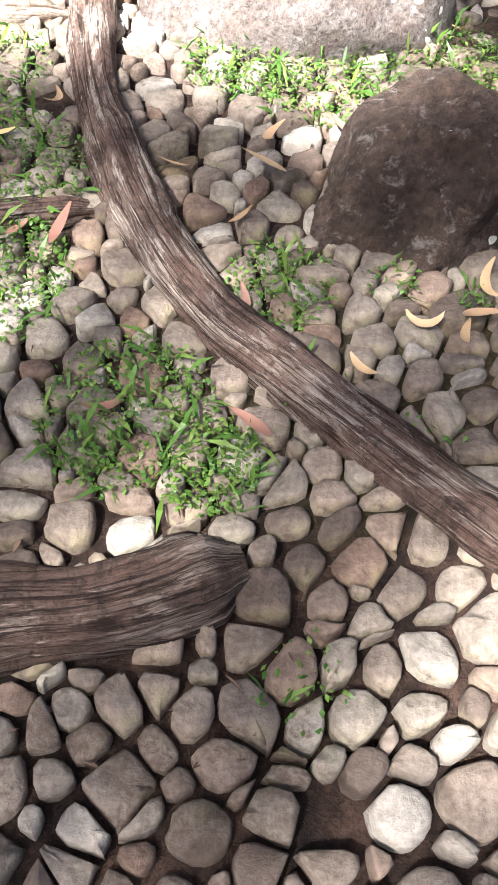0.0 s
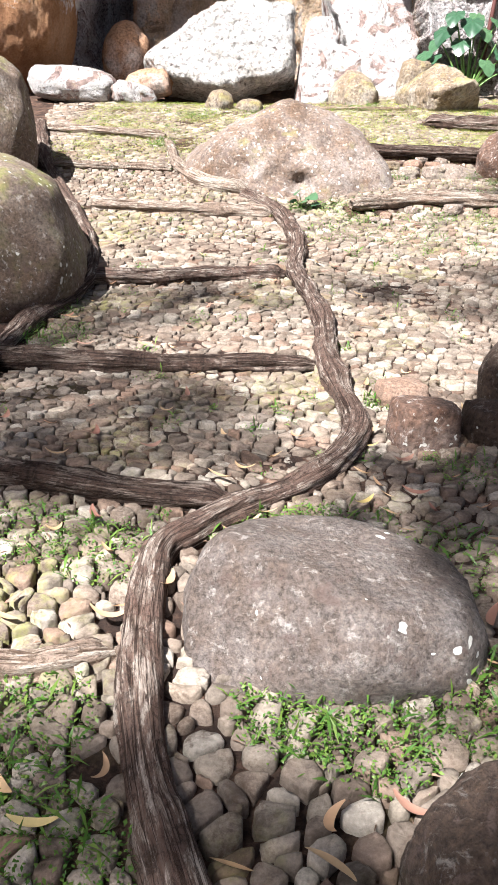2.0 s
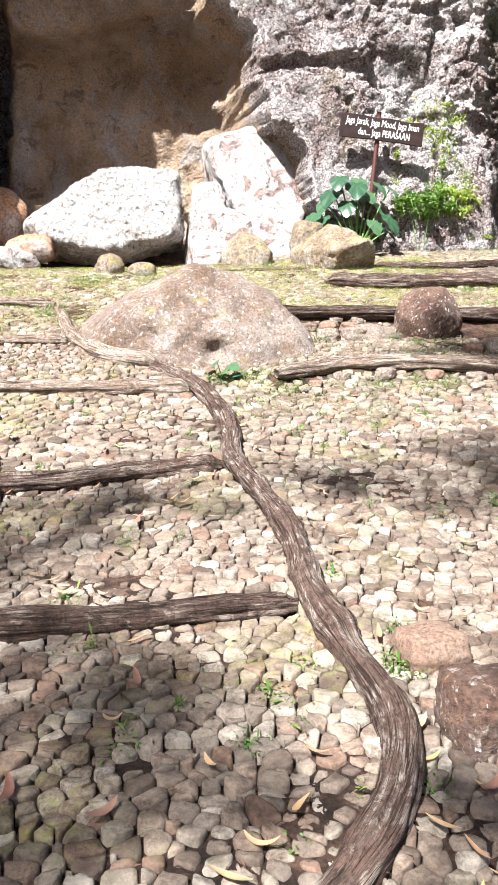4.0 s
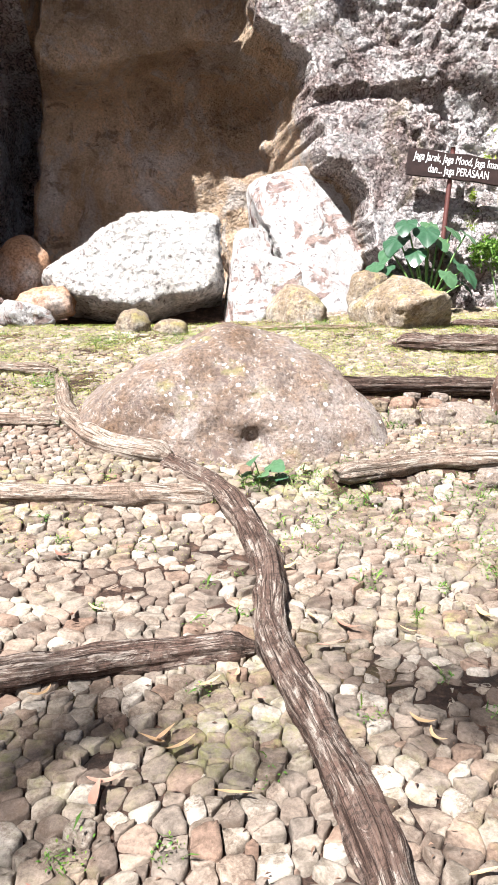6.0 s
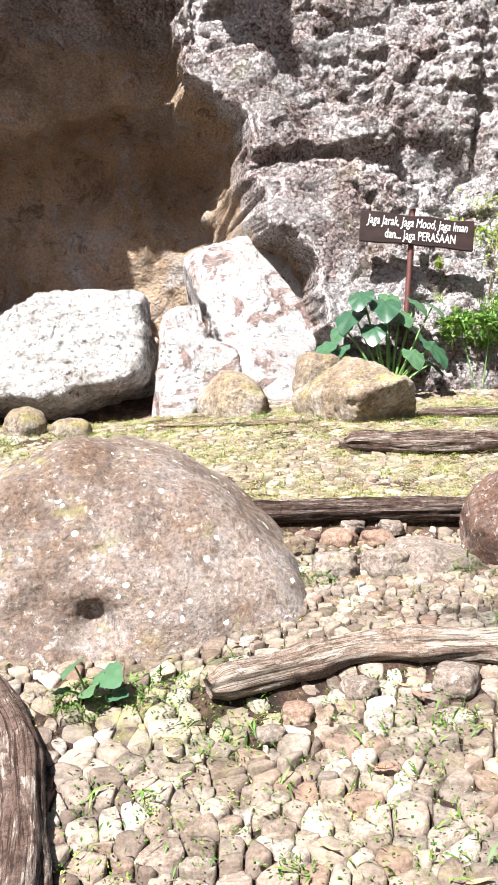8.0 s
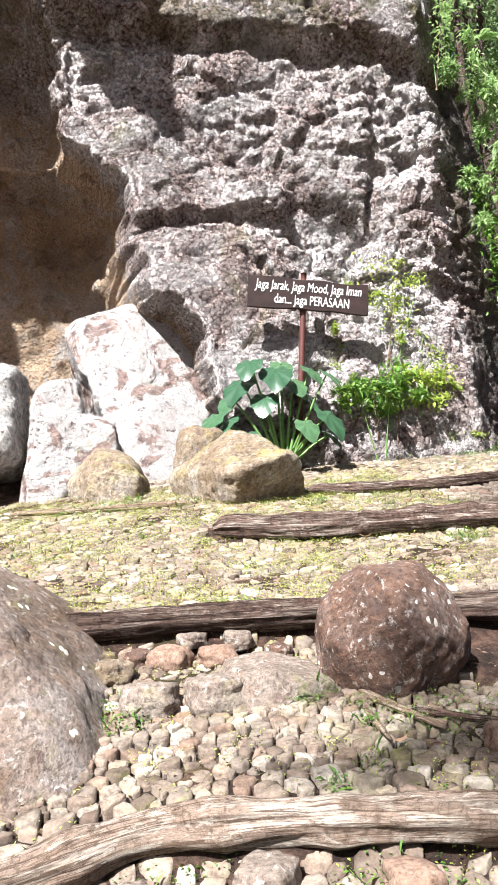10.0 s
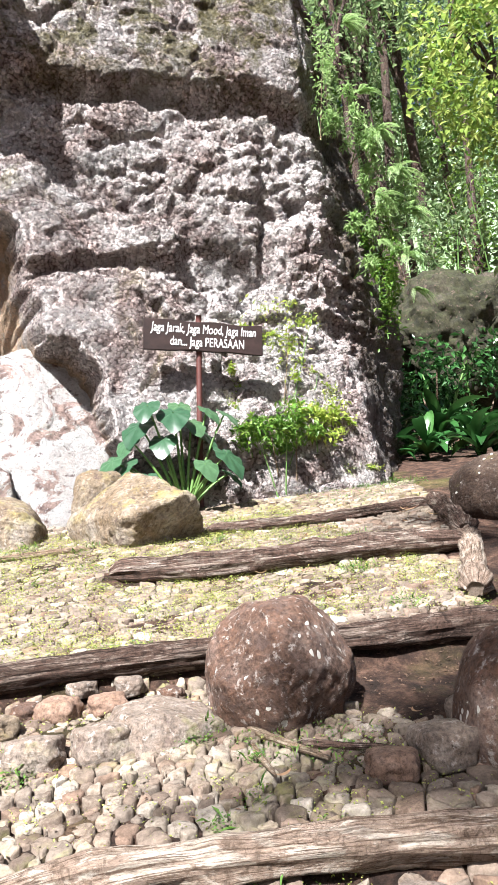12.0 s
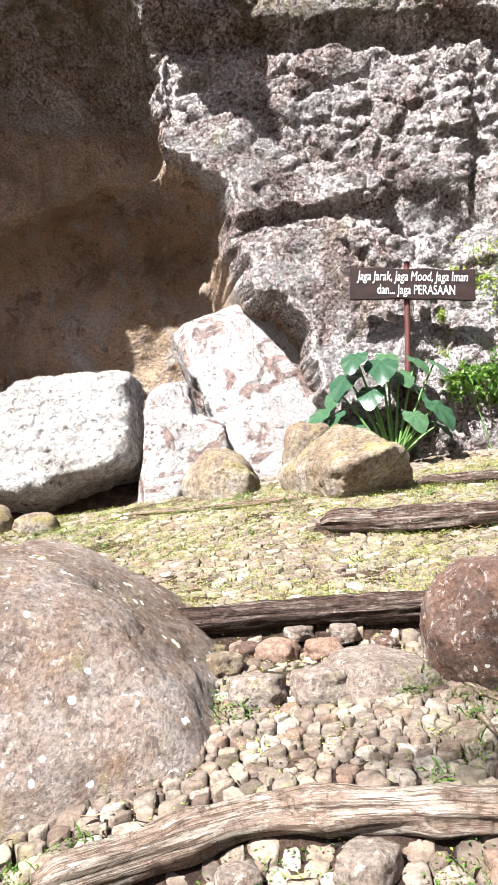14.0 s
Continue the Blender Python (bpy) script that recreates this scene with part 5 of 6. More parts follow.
def tree(label, x, y, height, r, crown, count, leaf, material, seed, lean=(0, 0), limbs=5, crown_z=None, base_z=None):
    """Tapered trunk, limbs and a crown of small leaves."""
    z0 = gz(x, y) - 0.1 if base_z is None else base_z
    ob = thing("tree", label, "tree", loc=(x, y, z0))
    rng = np.random.default_rng(seed)
    t = np.linspace(0, 1, 40)
    c = np.stack([lean[0] * t + 0.06 * np.sin(t * 7 + seed) * height * 0.05, lean[1] * t + 0.05 * np.cos(t * 6 + seed) * height * 0.05, t * height], 1)
    part("trunk", tube_mesh("trunk", c, r * (1 - 0.65 * t) * (1 + 0.5 * np.exp(-t * 25)), M_TRUNK, seed, around=12, wobble=0.06, groove=0.06), ob)
    cz = height * 0.85 if crown_z is None else crown_z
    cc = np.array([lean[0] * cz / height, lean[1] * cz / height, cz])
    for k in range(limbs):
        a = rng.uniform(0, 6.28)
        st = c[int(39 * min(0.95, rng.uniform(0.55, 0.9)))]
        tip = cc + np.array([math.cos(a) * crown[0] * 0.75, math.sin(a) * crown[1] * 0.75, rng.uniform(-0.4, 0.5) * crown[2]])
        p = arc(st, tip, 0.06 * height, 14)
        part("limb", tube_mesh("limb", p, np.linspace(r * 0.35, r * 0.08, 14), M_TRUNK, k, around=7, wobble=0.04, groove=0.04), ob)
    part("crown", leaf_cloud("crown", cc, crown, count, leaf, material, seed, clumps=max(12, count // 45)), ob)
    return ob


# distant woods on a curved glowing sheet, sunlight and haze painted in
def build_backdrop():
    g = Graph("glowing_woods_backdrop")
    v = g.coords()
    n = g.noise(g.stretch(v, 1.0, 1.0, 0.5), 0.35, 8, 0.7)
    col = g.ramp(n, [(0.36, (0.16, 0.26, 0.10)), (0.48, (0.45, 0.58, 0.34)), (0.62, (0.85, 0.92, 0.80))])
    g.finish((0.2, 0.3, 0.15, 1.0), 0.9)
    # emission stands in for the sunlight and haze of the distance
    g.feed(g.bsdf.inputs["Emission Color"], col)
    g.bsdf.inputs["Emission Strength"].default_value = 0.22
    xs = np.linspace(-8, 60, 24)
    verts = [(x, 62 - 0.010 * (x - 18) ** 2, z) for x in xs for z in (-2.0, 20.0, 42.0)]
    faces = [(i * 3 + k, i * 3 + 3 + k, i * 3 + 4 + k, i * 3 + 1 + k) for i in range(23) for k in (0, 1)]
    thing("backdrop", "glowing backdrop painted as pale hazy woods far behind the trees", "distance", mesh_from("backdrop", verts, faces, g.mat), kind="structure")


build_backdrop()

# forest behind the cliff
FOREST = [(11.3, 22.0, 16, 0.20, (1.5, 0.5)), (12.0, 22.6, 17, 0.17, (-0.6, 0)), (10.6, 19.5, 14, 0.32, (-1.3, 0.3)), (9.2, 18.5, 13, 0.13, (-0.6, 0)), (13.4, 21, 15, 0.15, (0.8, 0)),
          (14.5, 24, 17, 0.22, (-1.0, 0)), (9.8, 25, 18, 0.16, (0.4, 0)), (12.6, 27, 18, 0.2, (0.2, 0)), (8.0, 22, 15, 0.14, (0.4, 0)), (11.0, 30, 20, 0.2, (0, 0)), (16, 30, 20, 0.25, (0, 0)),
          (8.6, 28, 19, 0.18, (0.5, 0)), (14, 33, 20, 0.2, (-0.5, 0))]
for k, (x, y, h, r, lean) in enumerate(FOREST):
    tree("tall slender forest tree with a dark trunk behind the cliff", x, y, h, r, (2.0, 2.0, 2.6), 1500, 0.22, M_LEAF_FOREST, 300 + k, lean, 5)
for k in range(16):
    tree("distant leafy forest tree", 6.0 + 1.1 * k + 0.6 * math.sin(k * 2.1), 31 + 4 * math.sin(k * 1.7), 13 + 3 * math.sin(k * 1.3), 0.2, (2.6, 2.0, 6.5), 2300, 0.36, M_LEAF_FOREST if k % 3 else M_LEAF, 700 + k, (0.4 * math.sin(k), 0), 3, crown_z=10.5)
for k, (x, y, zc, rx, ry, rz, m) in enumerate([
        (8.2, 17.5, 6.0, 1.2, 1.2, 1.6, M_LEAF_FOREST), (7.2, 17.0, 8.0, 0.8, 1.0, 1.8, M_LEAF), (9.9, 17.6, 8.5, 1.3, 1.2, 1.6, M_LEAF_FOREST), (11.2, 18.0, 6.8, 1.5, 1.2, 1.8, M_LEAF_FOREST),
        (9.0, 20.5, 11.5, 1.6, 1.4, 2.2, M_LEAF_FOREST), (12.8, 19.5, 10.5, 1.8, 1.4, 2.6, M_LEAF), (7.6, 20.0, 10.0, 1.2, 1.4, 2.6, M_LEAF_FOREST), (10.8, 24, 14.0, 2.2, 1.6, 3.0, M_LEAF_FOREST),
        (7.6, 14.6, 4.6, 0.9, 0.8, 0.9, M_LEAF_DARK), (8.8, 15.2, 5.0, 1.2, 0.8, 1.0, M_LEAF_DARK), (8.4, 24.5, 16.0, 1.6, 1.6, 3.0, M_LEAF), (13.5, 26, 16.0, 2.4, 2, 3.2, M_LEAF_FOREST)]):
    bush("dense green forest shrub behind the cliff", (x, y, zc), (rx, ry, rz), 1250, 0.15, m, 400 + k, 6, name="shrub", category="shrub", stem_r=0.03)

# leafy tree that reaches into the view beside the path
near = tree("young tree with glossy yellow-green leaves overhanging the path border", 5.2, 9.35, 5.2, 0.045, (0.72, 0.5, 0.95), 3600, 0.085, M_LEAF_BRANCH, 500, (0.15, 0.1), 11, crown_z=3.8)
tree("slender sapling with dark green leaves beside the path border", 6.2, 10.2, 4.2, 0.035, (0.45, 0.45, 0.9), 500, 0.12, M_LEAF_FOREST, 501, (0.1, 0.1), 7, crown_z=2.4)

# trees standing beside and behind the walker, whose crowns dapple the steps
def shade_tree(label, sx, sy, crown, count, leaf, seed, up=6.5, side=-1):
    """A tree whose crown lies between the sun and the spot (sx, sy), with its foot off the path."""
    k = up / SUN_FROM.z
    cx, cy, cz = sx + SUN_FROM.x * k, sy + SUN_FROM.y * k, gz(sx, sy) + up
    bx, by = (min(cx - 1.2, -4.2), cy - 0.6) if side < 0 else (5.2, cy - 0.6)
    z0 = gz(bx, by) - 0.1
    tree(label, bx, by, cz - z0 + 0.5, 0.16, crown, count, leaf, M_LEAF_FOREST, seed, ((cx - bx) * (cz - z0 + 0.5) / (cz - z0), 0.6), 7, crown_z=cz - z0, base_z=z0)


SHADE = [("lower steps", -0.80, 3.25, 1.05, 0.72, 1750, 601, 15.0, -1), ("lowest log", -0.05, 1.15, 1.2, 0.6, 1700, 608, 16.0, -1), ("lowest steps", 0.4, 0.15, 1.6, 1.0, 3800, 602, 15.0, -1),
         ("steps", -0.55, 4.75, 0.85, 0.6, 560, 603, 16.0, -1), ("broad steps", 1.5, 5.1, 1.1, 0.6, 900, 604, 17.0, 1), ("flat boulder", 0.62, 1.85, 0.6, 0.35, 190, 611, 14.0, 1),
         ("stone border", 0.62, 2.75, 0.36, 0.5, 900, 612, 14.0, 1), ("border stones", 1.15, 3.3, 0.45, 0.5, 700, 613, 14.0, 1), ("broad border", 3.0, 6.95, 1.15, 0.62, 1500, 606, 15.0, 1), ("top of the path", 4.2, 9.3, 0.9, 0.8, 720, 607, 15.0, 1)]
for where, sx, sy, rx, ry, count, seed, up, side in SHADE:
    shade_tree("tall leafy tree shading the " + where, sx, sy, (rx, ry, 0.5), count, 0.11, seed, up, side)

# ---- cobbles ----
COBBLE_EDGE_L = [(-3.0, -1.35), (3.6, -1.25), (5.3, -1.0), (6.0, -1.1), (6.75, -1.4), (7.75, -1.82), (9.0, -2.2), (12, -2.6)]
COBBLE_EDGE_R = [(-3.0, 1.15), (3.0, 1.2), (4.0, 2.4), (6.4, 3.1), (7.0, 2.95), (7.8, 3.4), (8.9, 4.0), (10.0, 4.5), (12, 5.4)]


def cobble_seeds():
    rng = np.random.default_rng(17)
    pts = []
    y, row = -0.1, 0
    while y < 11.3:
        s = float(np.interp(y, [0.9, 2.2, 2.8, 5.2, 5.8, 6.8, 7.0, 7.7, 8, 11], [0.054, 0.060, 0.050, 0.056, 0.064, 0.062, 0.044, 0.043, 0.054, 0.060]))
        l = np.interp(y, *zip(*COBBLE_EDGE_L))
        r = np.interp(y, *zip(*COBBLE_EDGE_R))
        shift = rng.uniform(0, 1.5) * s
        for x in np.arange(l, r, s * 1.42):
            pts.append((x + shift + rng.uniform(-0.36, 0.36) * s, y + rng.uniform(-0.34, 0.34) * s, s, rng.uniform(-0.5, 0.5) * s * s))
        y += s * 0.78
        row += 1
    return np.array(pts)


def near_line(x, y):
    for p, r in LOG_LINES:
        if p[:, 0].min() - 0.2 < x < p[:, 0].max() + 0.2 and p[:, 1].min() - 0.2 < y < p[:, 1].max() + 0.2:
            if np.min(np.hypot(p[:, 0] - x, p[:, 1] - y)) < r * 0.4:
                return True
    return False


def under_rock(x, y):
    for cx, cy, rx, ry, a in FOOTPRINTS:
        dx, dy = x - cx, y - cy
        u, v = dx * math.cos(a) + dy * math.sin(a), -dx * math.sin(a) + dy * math.cos(a)
        if (u / rx) ** 2 + (v / ry) ** 2 < 0.7:
            return True
    return ((x - 2.95) / 0.45) ** 2 + ((y - 7.42) / 0.30) ** 2 < 1


def cell(p, others, s):
    """The stone's outline: the part of a square round p that is nearer to it than to its neighbours."""
    poly = [(-s, -s), (s, -s), (s, s), (-s, s)]
    for ox, oy, w in others:
        d2 = ox * ox + oy * oy
        lim = 0.5 * (d2 + w)
        out = []
        for i in range(len(poly)):
            a, b = poly[i - 1], poly[i]
            da, db = a[0] * ox + a[1] * oy - lim, b[0] * ox + b[1] * oy - lim
            if (da <= 0) != (db <= 0):
                t = da / (da - db)
                out.append((a[0] + (b[0] - a[0]) * t, a[1] + (b[1] - a[1]) * t))
            if db <= 0:
                out.append(b)
        poly = out
        if len(poly) < 3:
            return None
    return poly


def stone_verts(poly, s, rng, low=1.0, worn=0.0):
    """Rounded outline, three rings and a crown: a worn river stone."""
    p = np.array(poly)
    c = p.mean(0)
    p = c + (p - c) * (rng.uniform(0.84, 1.02) - 0.07 * worn) + rng.uniform(-0.07, 0.07, p.shape) * s
    k = 0.17 + 0.08 * worn
    p = np.stack([p * (1 - k) + np.roll(p, -1, 0) * k, p * k + np.roll(p, -1, 0) * (1 - k)], 1).reshape(-1, 2)
    c = p.mean(0)
    h = s * (rng.uniform(0.10, 0.24) + 0.12 * worn) * low
    tx, ty = rng.uniform(-0.2, 0.2), rng.uniform(-0.30, 0.12)
    rings = []
    for q, z in ((1.0, -0.03), (0.985 - 0.02 * worn, 0.5 * h), (0.91 - 0.06 * worn, (0.9 - 0.06 * worn) * h), (0.66 - 0.1 * worn, h)):
        xy = c + (p - c) * q
        rings.append(np.column_stack([xy, z + (tx * (xy - c)[:, 0] + ty * (xy - c)[:, 1]) + rng.uniform(-0.004, 0.004, len(xy))]))
    k = len(p)
    v = np.vstack(rings + [np.array([[c[0], c[1], h * 1.04]])])
    f = []
    for a in range(3):
        f += [(a * k + i, a * k + (i + 1) % k, (a + 1) * k + (i + 1) % k, (a + 1) * k + i) for i in range(k)]
    f += [(3 * k + i, 3 * k + (i + 1) % k, 4 * k) for i in range(k)]
    return v, f


def build_cobbles():
    path = thing("cobble_pavement", "cobbled path of rounded grey-brown river stones", "pavement", kind="structure")
    pts = cobble_seeds()
    rng = np.random.default_rng(23)
    grid = {}
    for i, (x, y, s, w) in enumerate(pts):
        grid.setdefault((int(math.floor(x / 0.15)), int(math.floor(y / 0.15))), []).append(i)
    heights = ground(pts[:, 0], pts[:, 1])
    gxd = (ground(pts[:, 0] + 0.04, pts[:, 1]) - ground(pts[:, 0] - 0.04, pts[:, 1])) / 0.08
    gyd = (ground(pts[:, 0], pts[:, 1] + 0.04) - ground(pts[:, 0], pts[:, 1] - 0.04)) / 0.08
    allv, allf, base, single = [], [], 0, 0
    for i, (x, y, s, w) in enumerate(pts):
        if rng.random() < 0.012 or near_line(x, y) or under_rock(x, y):
            continue
        gx, gy = int(math.floor(x / 0.15)), int(math.floor(y / 0.15))
        near_ids = [j for a in (-1, 0, 1) for b in (-1, 0, 1) for j in grid.get((gx + a, gy + b), ()) if j != i]
        near_ids.sort(key=lambda j: (pts[j, 0] - x) ** 2 + (pts[j, 1] - y) ** 2)
        poly = cell((x, y), [(pts[j, 0] - x, pts[j, 1] - y, w - pts[j, 3]) for j in near_ids[:16]], s * 0.95)
        if poly is None:
            continue
        v, f = stone_verts(poly, s, rng, float(np.interp(y, [7.6, 8.3], [1.0, 0.28])), float(np.interp(y, [2.4, 3.4, 6.6, 6.9, 7.7, 8.0], [1.0, 0.1, 0.1, 0.8, 0.8, 0.0])))
        v[:, 2] += np.clip(gxd[i], -0.5, 0.5) * v[:, 0] + np.clip(gyd[i], -0.6, 0.6) * v[:, 1]
        o = np.array([x, y, heights[i] + rng.uniform(-0.006, 0.008)])
        if -0.55 < x < 0.65 and 0.35 < y < 2.75 and single < 300:
            single += 1
            part("cobblestone", mesh_from("cobblestone", v, f, M_COBBLE), path, loc=tuple(o))
        else:
            allv.append(v + o)
            allf += [tuple(q + base for q in face) for face in f]
            base += len(v)
    rest = part("cobblestones", mesh_from("cobblestones", np.vstack(allv), allf, M_COBBLE), path)
    rest["kind"] = "stuff"


# ---- weeds between the stones ----
def weeds(name, label, spots, size, material, seed, aspect=2.0, tilt=0.9):
    """Small leaves and blades rising from the joints at many spots."""
    rng = np.random.default_rng(seed)
    pos, siz = [], []
    for x, y, r, n in spots:
        a, q = rng.uniform(0, 6.28, n), r * np.sqrt(rng.uniform(0, 1, n))
        pos.append(np.column_stack([x + q * np.cos(a), y + q * np.sin(a)]))
    pos = np.vstack(pos)
    keep = np.array([not under_rock(a, b) for a, b in pos])
    pos = pos[keep]
    n = len(pos)
    z = ground(pos[:, 0], pos[:, 1]) + rng.uniform(0.0, 0.03, n)
    base = np.column_stack([pos, z])
    d = rng.normal(size=(n, 3)) * np.array([1, 1, 0.25])
    d[:, 2] = np.abs(d[:, 2]) + tilt * rng.uniform(0.2, 1.0, n)
    d /= np.linalg.norm(d, axis=1)[:, None]
    s = np.cross(d, np.array([0, 0, 1.0]) + rng.normal(size=(n, 3)) * 0.3)
    s /= np.linalg.norm(s, axis=1)[:, None]
    ln = size * rng.uniform(0.5, 1.4, (n, 1))
    w = ln / aspect
    tip = base + d * ln + np.array([0, 0, -0.2]) * ln
    mid = base + d * ln * 0.5
    v = np.stack([base, mid + s * w * 0.5, mid, mid - s * w * 0.5, tip], 1).reshape(-1, 3)
    i = np.arange(n)[:, None] * 5
    f = np.concatenate([i + np.array([0, 2, 1]), i + np.array([0, 3, 2]), i + np.array([1, 2, 4]), i + np.array([2, 3, 4])])
    return thing(name, label, "weeds", mesh_from(name, v, f, material, smooth=False), kind="stuff")


rng_w = np.random.default_rng(31)
patches = [(-0.45, 1.35, 0.20, 420), (-0.40, 1.08, 0.16, 300), (-0.12, 0.80, 0.14, 260), (0.02, 0.70, 0.08, 150), (-0.55, 1.70, 0.18, 260), (0.12, 1.05, 0.10, 150), (0.05, 1.72, 0.14, 240), (0.50, 1.72, 0.16, 280),
           (0.22, 1.62, 0.14, 220), (0.55, 2.3, 0.2, 200), (0.0, 2.40, 0.16, 220), (0.18, 2.50, 0.14, 220), (-0.45, 2.35, 0.18, 200), (-0.75, 2.45, 0.2, 200), (-1.05, 4.35, 0.2, 260), (-1.1, 4.8, 0.12, 150),
           (0.75, 2.85, 0.12, 120), (0.55, 3.48, 0.08, 100), (0.40, 6.72, 0.10, 200), (0.62, 6.72, 0.12, 160), (0.85, 6.6, 0.2, 220), (1.4, 6.55, 0.25, 260), (1.9, 6.45, 0.22, 260), (0.6, 6.2, 0.25, 160),
           (1.15, 6.1, 0.3, 200), (1.5, 5.8, 0.3, 160), (-0.9, 8.45, 0.14, 220), (2.35, 7.08, 0.16, 90), (2.1, 7.2, 0.10, 50), (1.95, 7.35, 0.08, 80), (1.3, 7.35, 0.10, 120), (1.3, 10.2, 0.3, 240),
           (0.2, 9.8, 0.3, 260), (-0.6, 9.7, 0.3, 260), (3.2, 8.6, 0.12, 120), (3.1, 7.9, 0.1, 80), (4.9, 11.3, 0.4, 500), (4.2, 10.9, 0.5, 300)]
for _ in range(330):
    x, y = rng_w.uniform(-2.0, 3.6), rng_w.uniform(0.3, 10.5)
    patches.append((x, y, rng_w.uniform(0.02, 0.07), int(rng_w.integers(6, 26))))
weeds("weeds", "small green weeds and grass growing in the joints", [(x, y, r, n * (5 if y < 2.6 else 3)) for x, y, r, n in patches], 0.0125, M_GRASS, 1)
moss_spots = [(rng_w.uniform(-1.9, 3.6), rng_w.uniform(6.0, 10.8) if k % 5 == 0 else rng_w.uniform(7.9, 10.8), rng_w.uniform(0.05, 0.16), int(rng_w.integers(24, 70))) for k in range(2500)]
weeds("moss_tufts", "low yellow-green moss and weeds between the upper cobbles", moss_spots, 0.011, M_MOSS_TUFT, 3)
weeds("grass_blades", "thin grass blades in the joints of the cobbles", [(x, y, r, n // 4) for x, y, r, n in patches], 0.06, M_GRASS, 2, aspect=9.0, tilt=1.2)


# ---- fallen leaves ----
def dry_leaf_mesh(length, width, curve, material):
    """A sickle-shaped dry leaf, curled along its rib."""
    n = 12
    verts, faces = [], []
    for i in range(n):
        t = i / (n - 1)
        a = curve * (t - 0.5)
        w = width * 0.5 * math.sin(math.pi * min(1, 0.04 + 0.96 * t)) ** 0.8
        r = length / max(abs(curve), 0.15)
        cx, cy = r * math.sin(a), r * (1 - math.cos(a))
        nx, ny = -math.sin(a), math.cos(a)
        z = 0.012 + 0.018 * (2 * t - 1) ** 2
        verts += [(cx + nx * w, cy + ny * w, z + 0.35 * w), (cx, cy, z), (cx - nx * w, cy - ny * w, z + 0.35 * w)]
    for i in range(n - 1):
        b = i * 3
        faces += [(b, b + 1, b + 4, b + 3), (b + 1, b + 2, b + 5, b + 4)]
    return mesh_from("fallen_leaf", verts, faces, material)


LEAVES = [(dry_leaf_mesh(0.13, 0.020, 1.6, M_DRY), "curved tan dry leaf lying on the cobbles"), (dry_leaf_mesh(0.11, 0.024, 0.7, M_DRY), "tan dry leaf lying on the cobbles"),
          (dry_leaf_mesh(0.12, 0.026, 1.0, M_DRY_RED), "reddish dry leaf lying on the cobbles"), (dry_leaf_mesh(0.10, 0.022, 2.2, M_DRY), "curled tan dry leaf lying on the cobbles"),
          (dry_leaf_mesh(0.12, 0.024, 0.5, M_DRY_GOLD), "yellow dry leaf lying on the cobbles")]
rng_l = np.random.default_rng(41)
spots = [(0.0, 1.05), (0.10, 1.35), (-0.36, 1.18), (-0.45, 1.45), (0.26, 1.45), (0.05, 1.2), (0.36, 0.95), (0.20, 0.82), (0.44, 3.05), (0.52, 2.92), (0.35, 2.62), (0.45, 2.45), (0.02, 2.55), (-0.62, 3.1), (-0.7, 3.4),
         (-0.3, 3.55), (-0.6, 4.25), (-0.35, 4.45), (-0.85, 4.15), (-0.95, 4.9), (0.7, 3.75), (0.85, 4.0), (1.1, 4.2), (0.15, 5.2), (0.2, 5.05), (0.05, 5.15), (-0.1, 4.9), (1.3, 5.6), (1.0, 5.9)]
for _ in range(45):
    spots.append((rng_l.uniform(-0.8, 0.8), rng_l.uniform(0.5, 3.2)))
for _ in range(120):
    spots.append((rng_l.uniform(-1.2, 2.6), rng_l.uniform(0.4, 7.0)))
for _ in range(40):
    spots.append((rng_l.uniform(2.3, 4.3), rng_l.uniform(6.8, 10.0)))
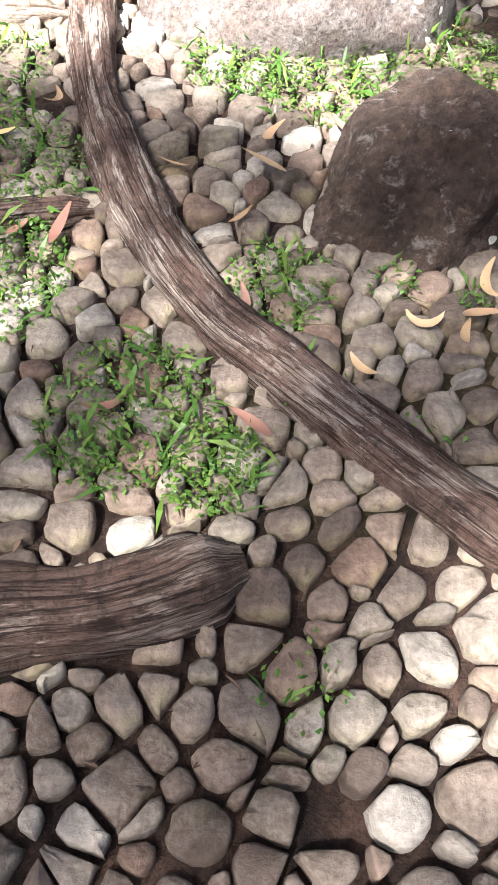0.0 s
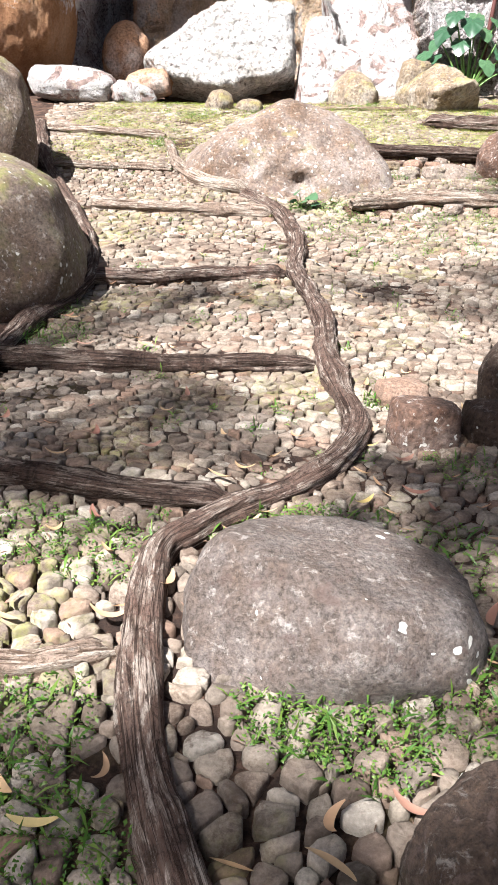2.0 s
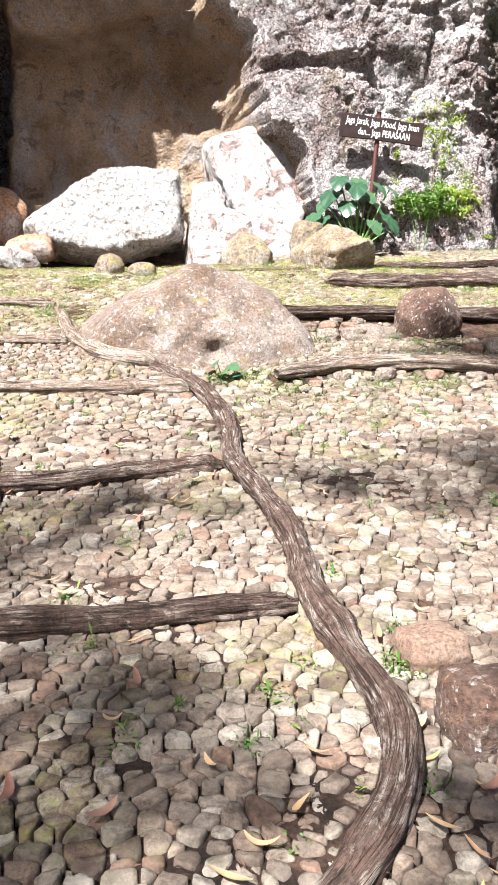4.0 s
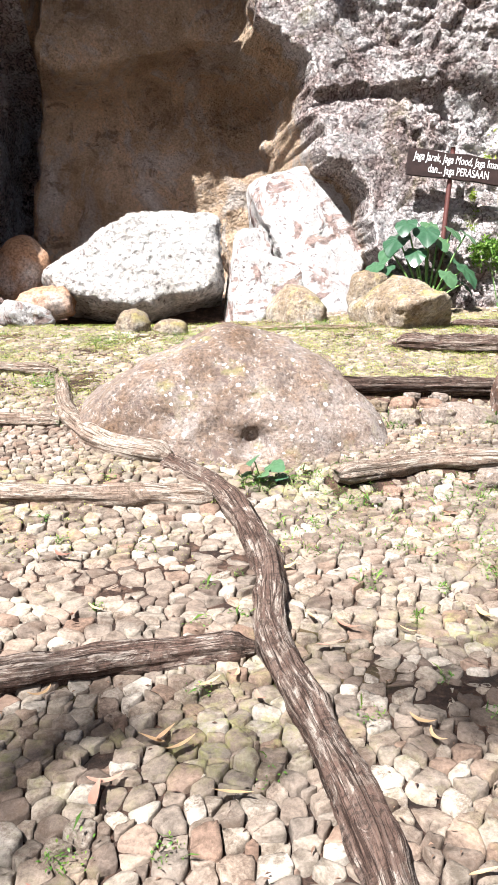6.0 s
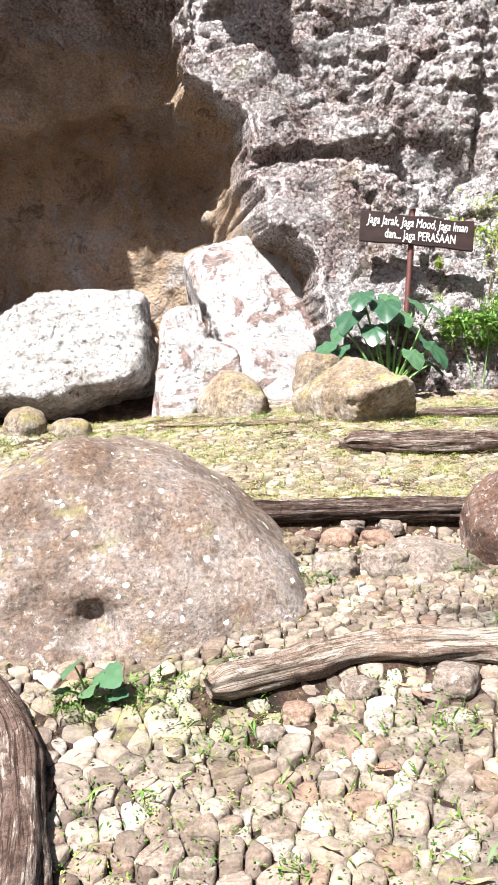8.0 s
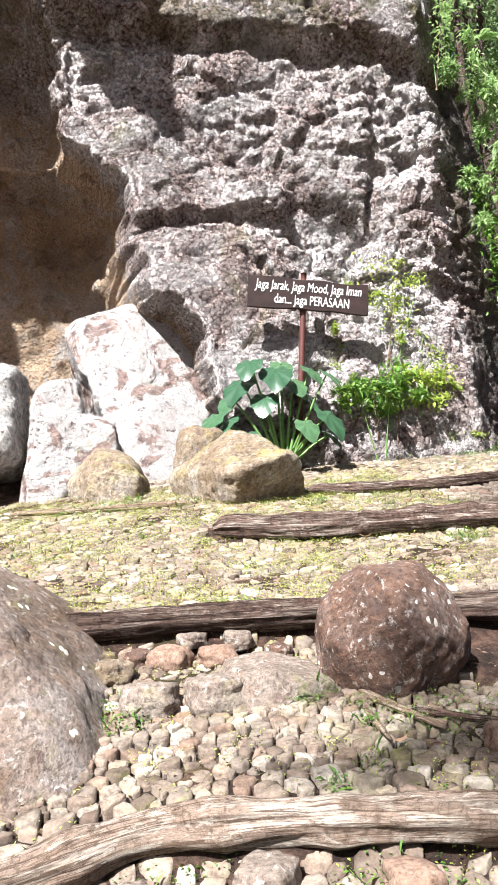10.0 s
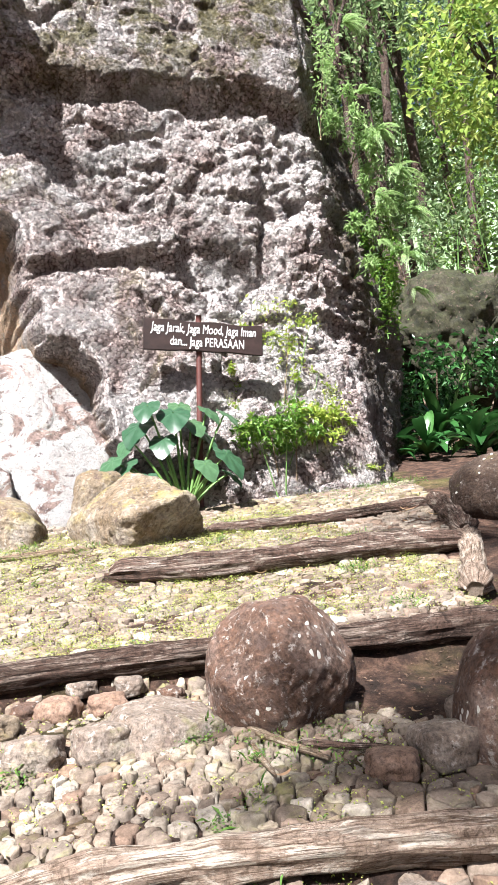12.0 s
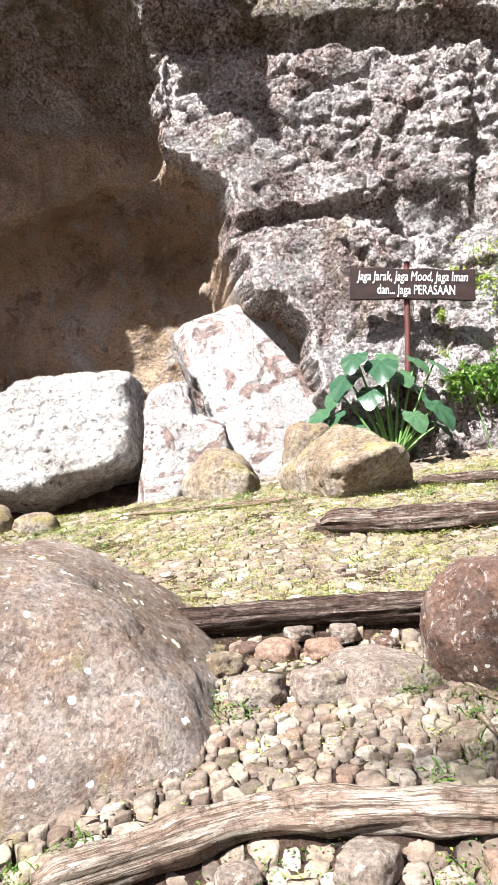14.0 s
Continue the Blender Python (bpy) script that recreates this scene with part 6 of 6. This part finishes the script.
for x, y in spots:
    if under_rock(x, y) or near_line(x, y):
        continue
    me, lab = LEAVES[int(rng_l.choice(5, p=[0.28, 0.25, 0.25, 0.16, 0.06]))]
    ob = thing("fallen_leaf", lab, "leaf", me, group="fallen leaves")
    s = rng_l.uniform(0.55, 1.0)
    ob.matrix_world = Matrix.LocRotScale((x, y, gz(x, y) + 0.022), Euler((rng_l.uniform(-0.15, 0.15) + 0.15, rng_l.uniform(-0.15, 0.15), rng_l.uniform(0, 6.28))), (s, s, s))

build_cobbles()


def build_litter():
    """Small brown flakes of bark and leaf caught between the stones."""
    rng = np.random.default_rng(77)
    n = 11000
    x, y = rng.uniform(-1.9, 3.9, n), rng.uniform(0.2, 10.6, n)
    x[:500], y[:500] = rng.uniform(2.4, 3.5, 500), rng.uniform(7.0, 7.8, 500)
    dense = np.array([noise.noise((a * 1.3, b * 1.3, 7.0)) for a, b in zip(x, y)]) + 0.6 * np.exp(-((x - 2.95) ** 2 + (y - 7.4) ** 2) / 0.3)
    keep = dense > rng.uniform(-0.35, 0.55, n)
    x, y = x[keep], y[keep]
    n = len(x)
    c = np.column_stack([x, y, ground(x, y) + rng.uniform(0.004, 0.022, n)])
    a = rng.uniform(0, 6.28, n)
    ln, w = rng.uniform(0.008, 0.035, n), rng.uniform(0.003, 0.008, n)
    d = np.column_stack([np.cos(a), np.sin(a), rng.uniform(-0.25, 0.25, n)])
    q = np.column_stack([-np.sin(a), np.cos(a), rng.uniform(-0.3, 0.3, n)])
    lift = np.array([0, 0, 0.004])
    v = np.stack([c - d * ln[:, None] * 0.5, c + q * w[:, None] * 0.5 + lift, c + d * ln[:, None] * 0.5, c - q * w[:, None] * 0.5 + lift], 1).reshape(-1, 3)
    i = np.arange(n)[:, None] * 4
    f = np.concatenate([i + np.array([0, 1, 2]), i + np.array([0, 2, 3])])
    thing("leaf_litter", "brown flakes of bark and dry leaf between the cobbles", "litter", mesh_from("leaf_litter", v, f, M_LITTER, smooth=False), kind="stuff")


build_litter()
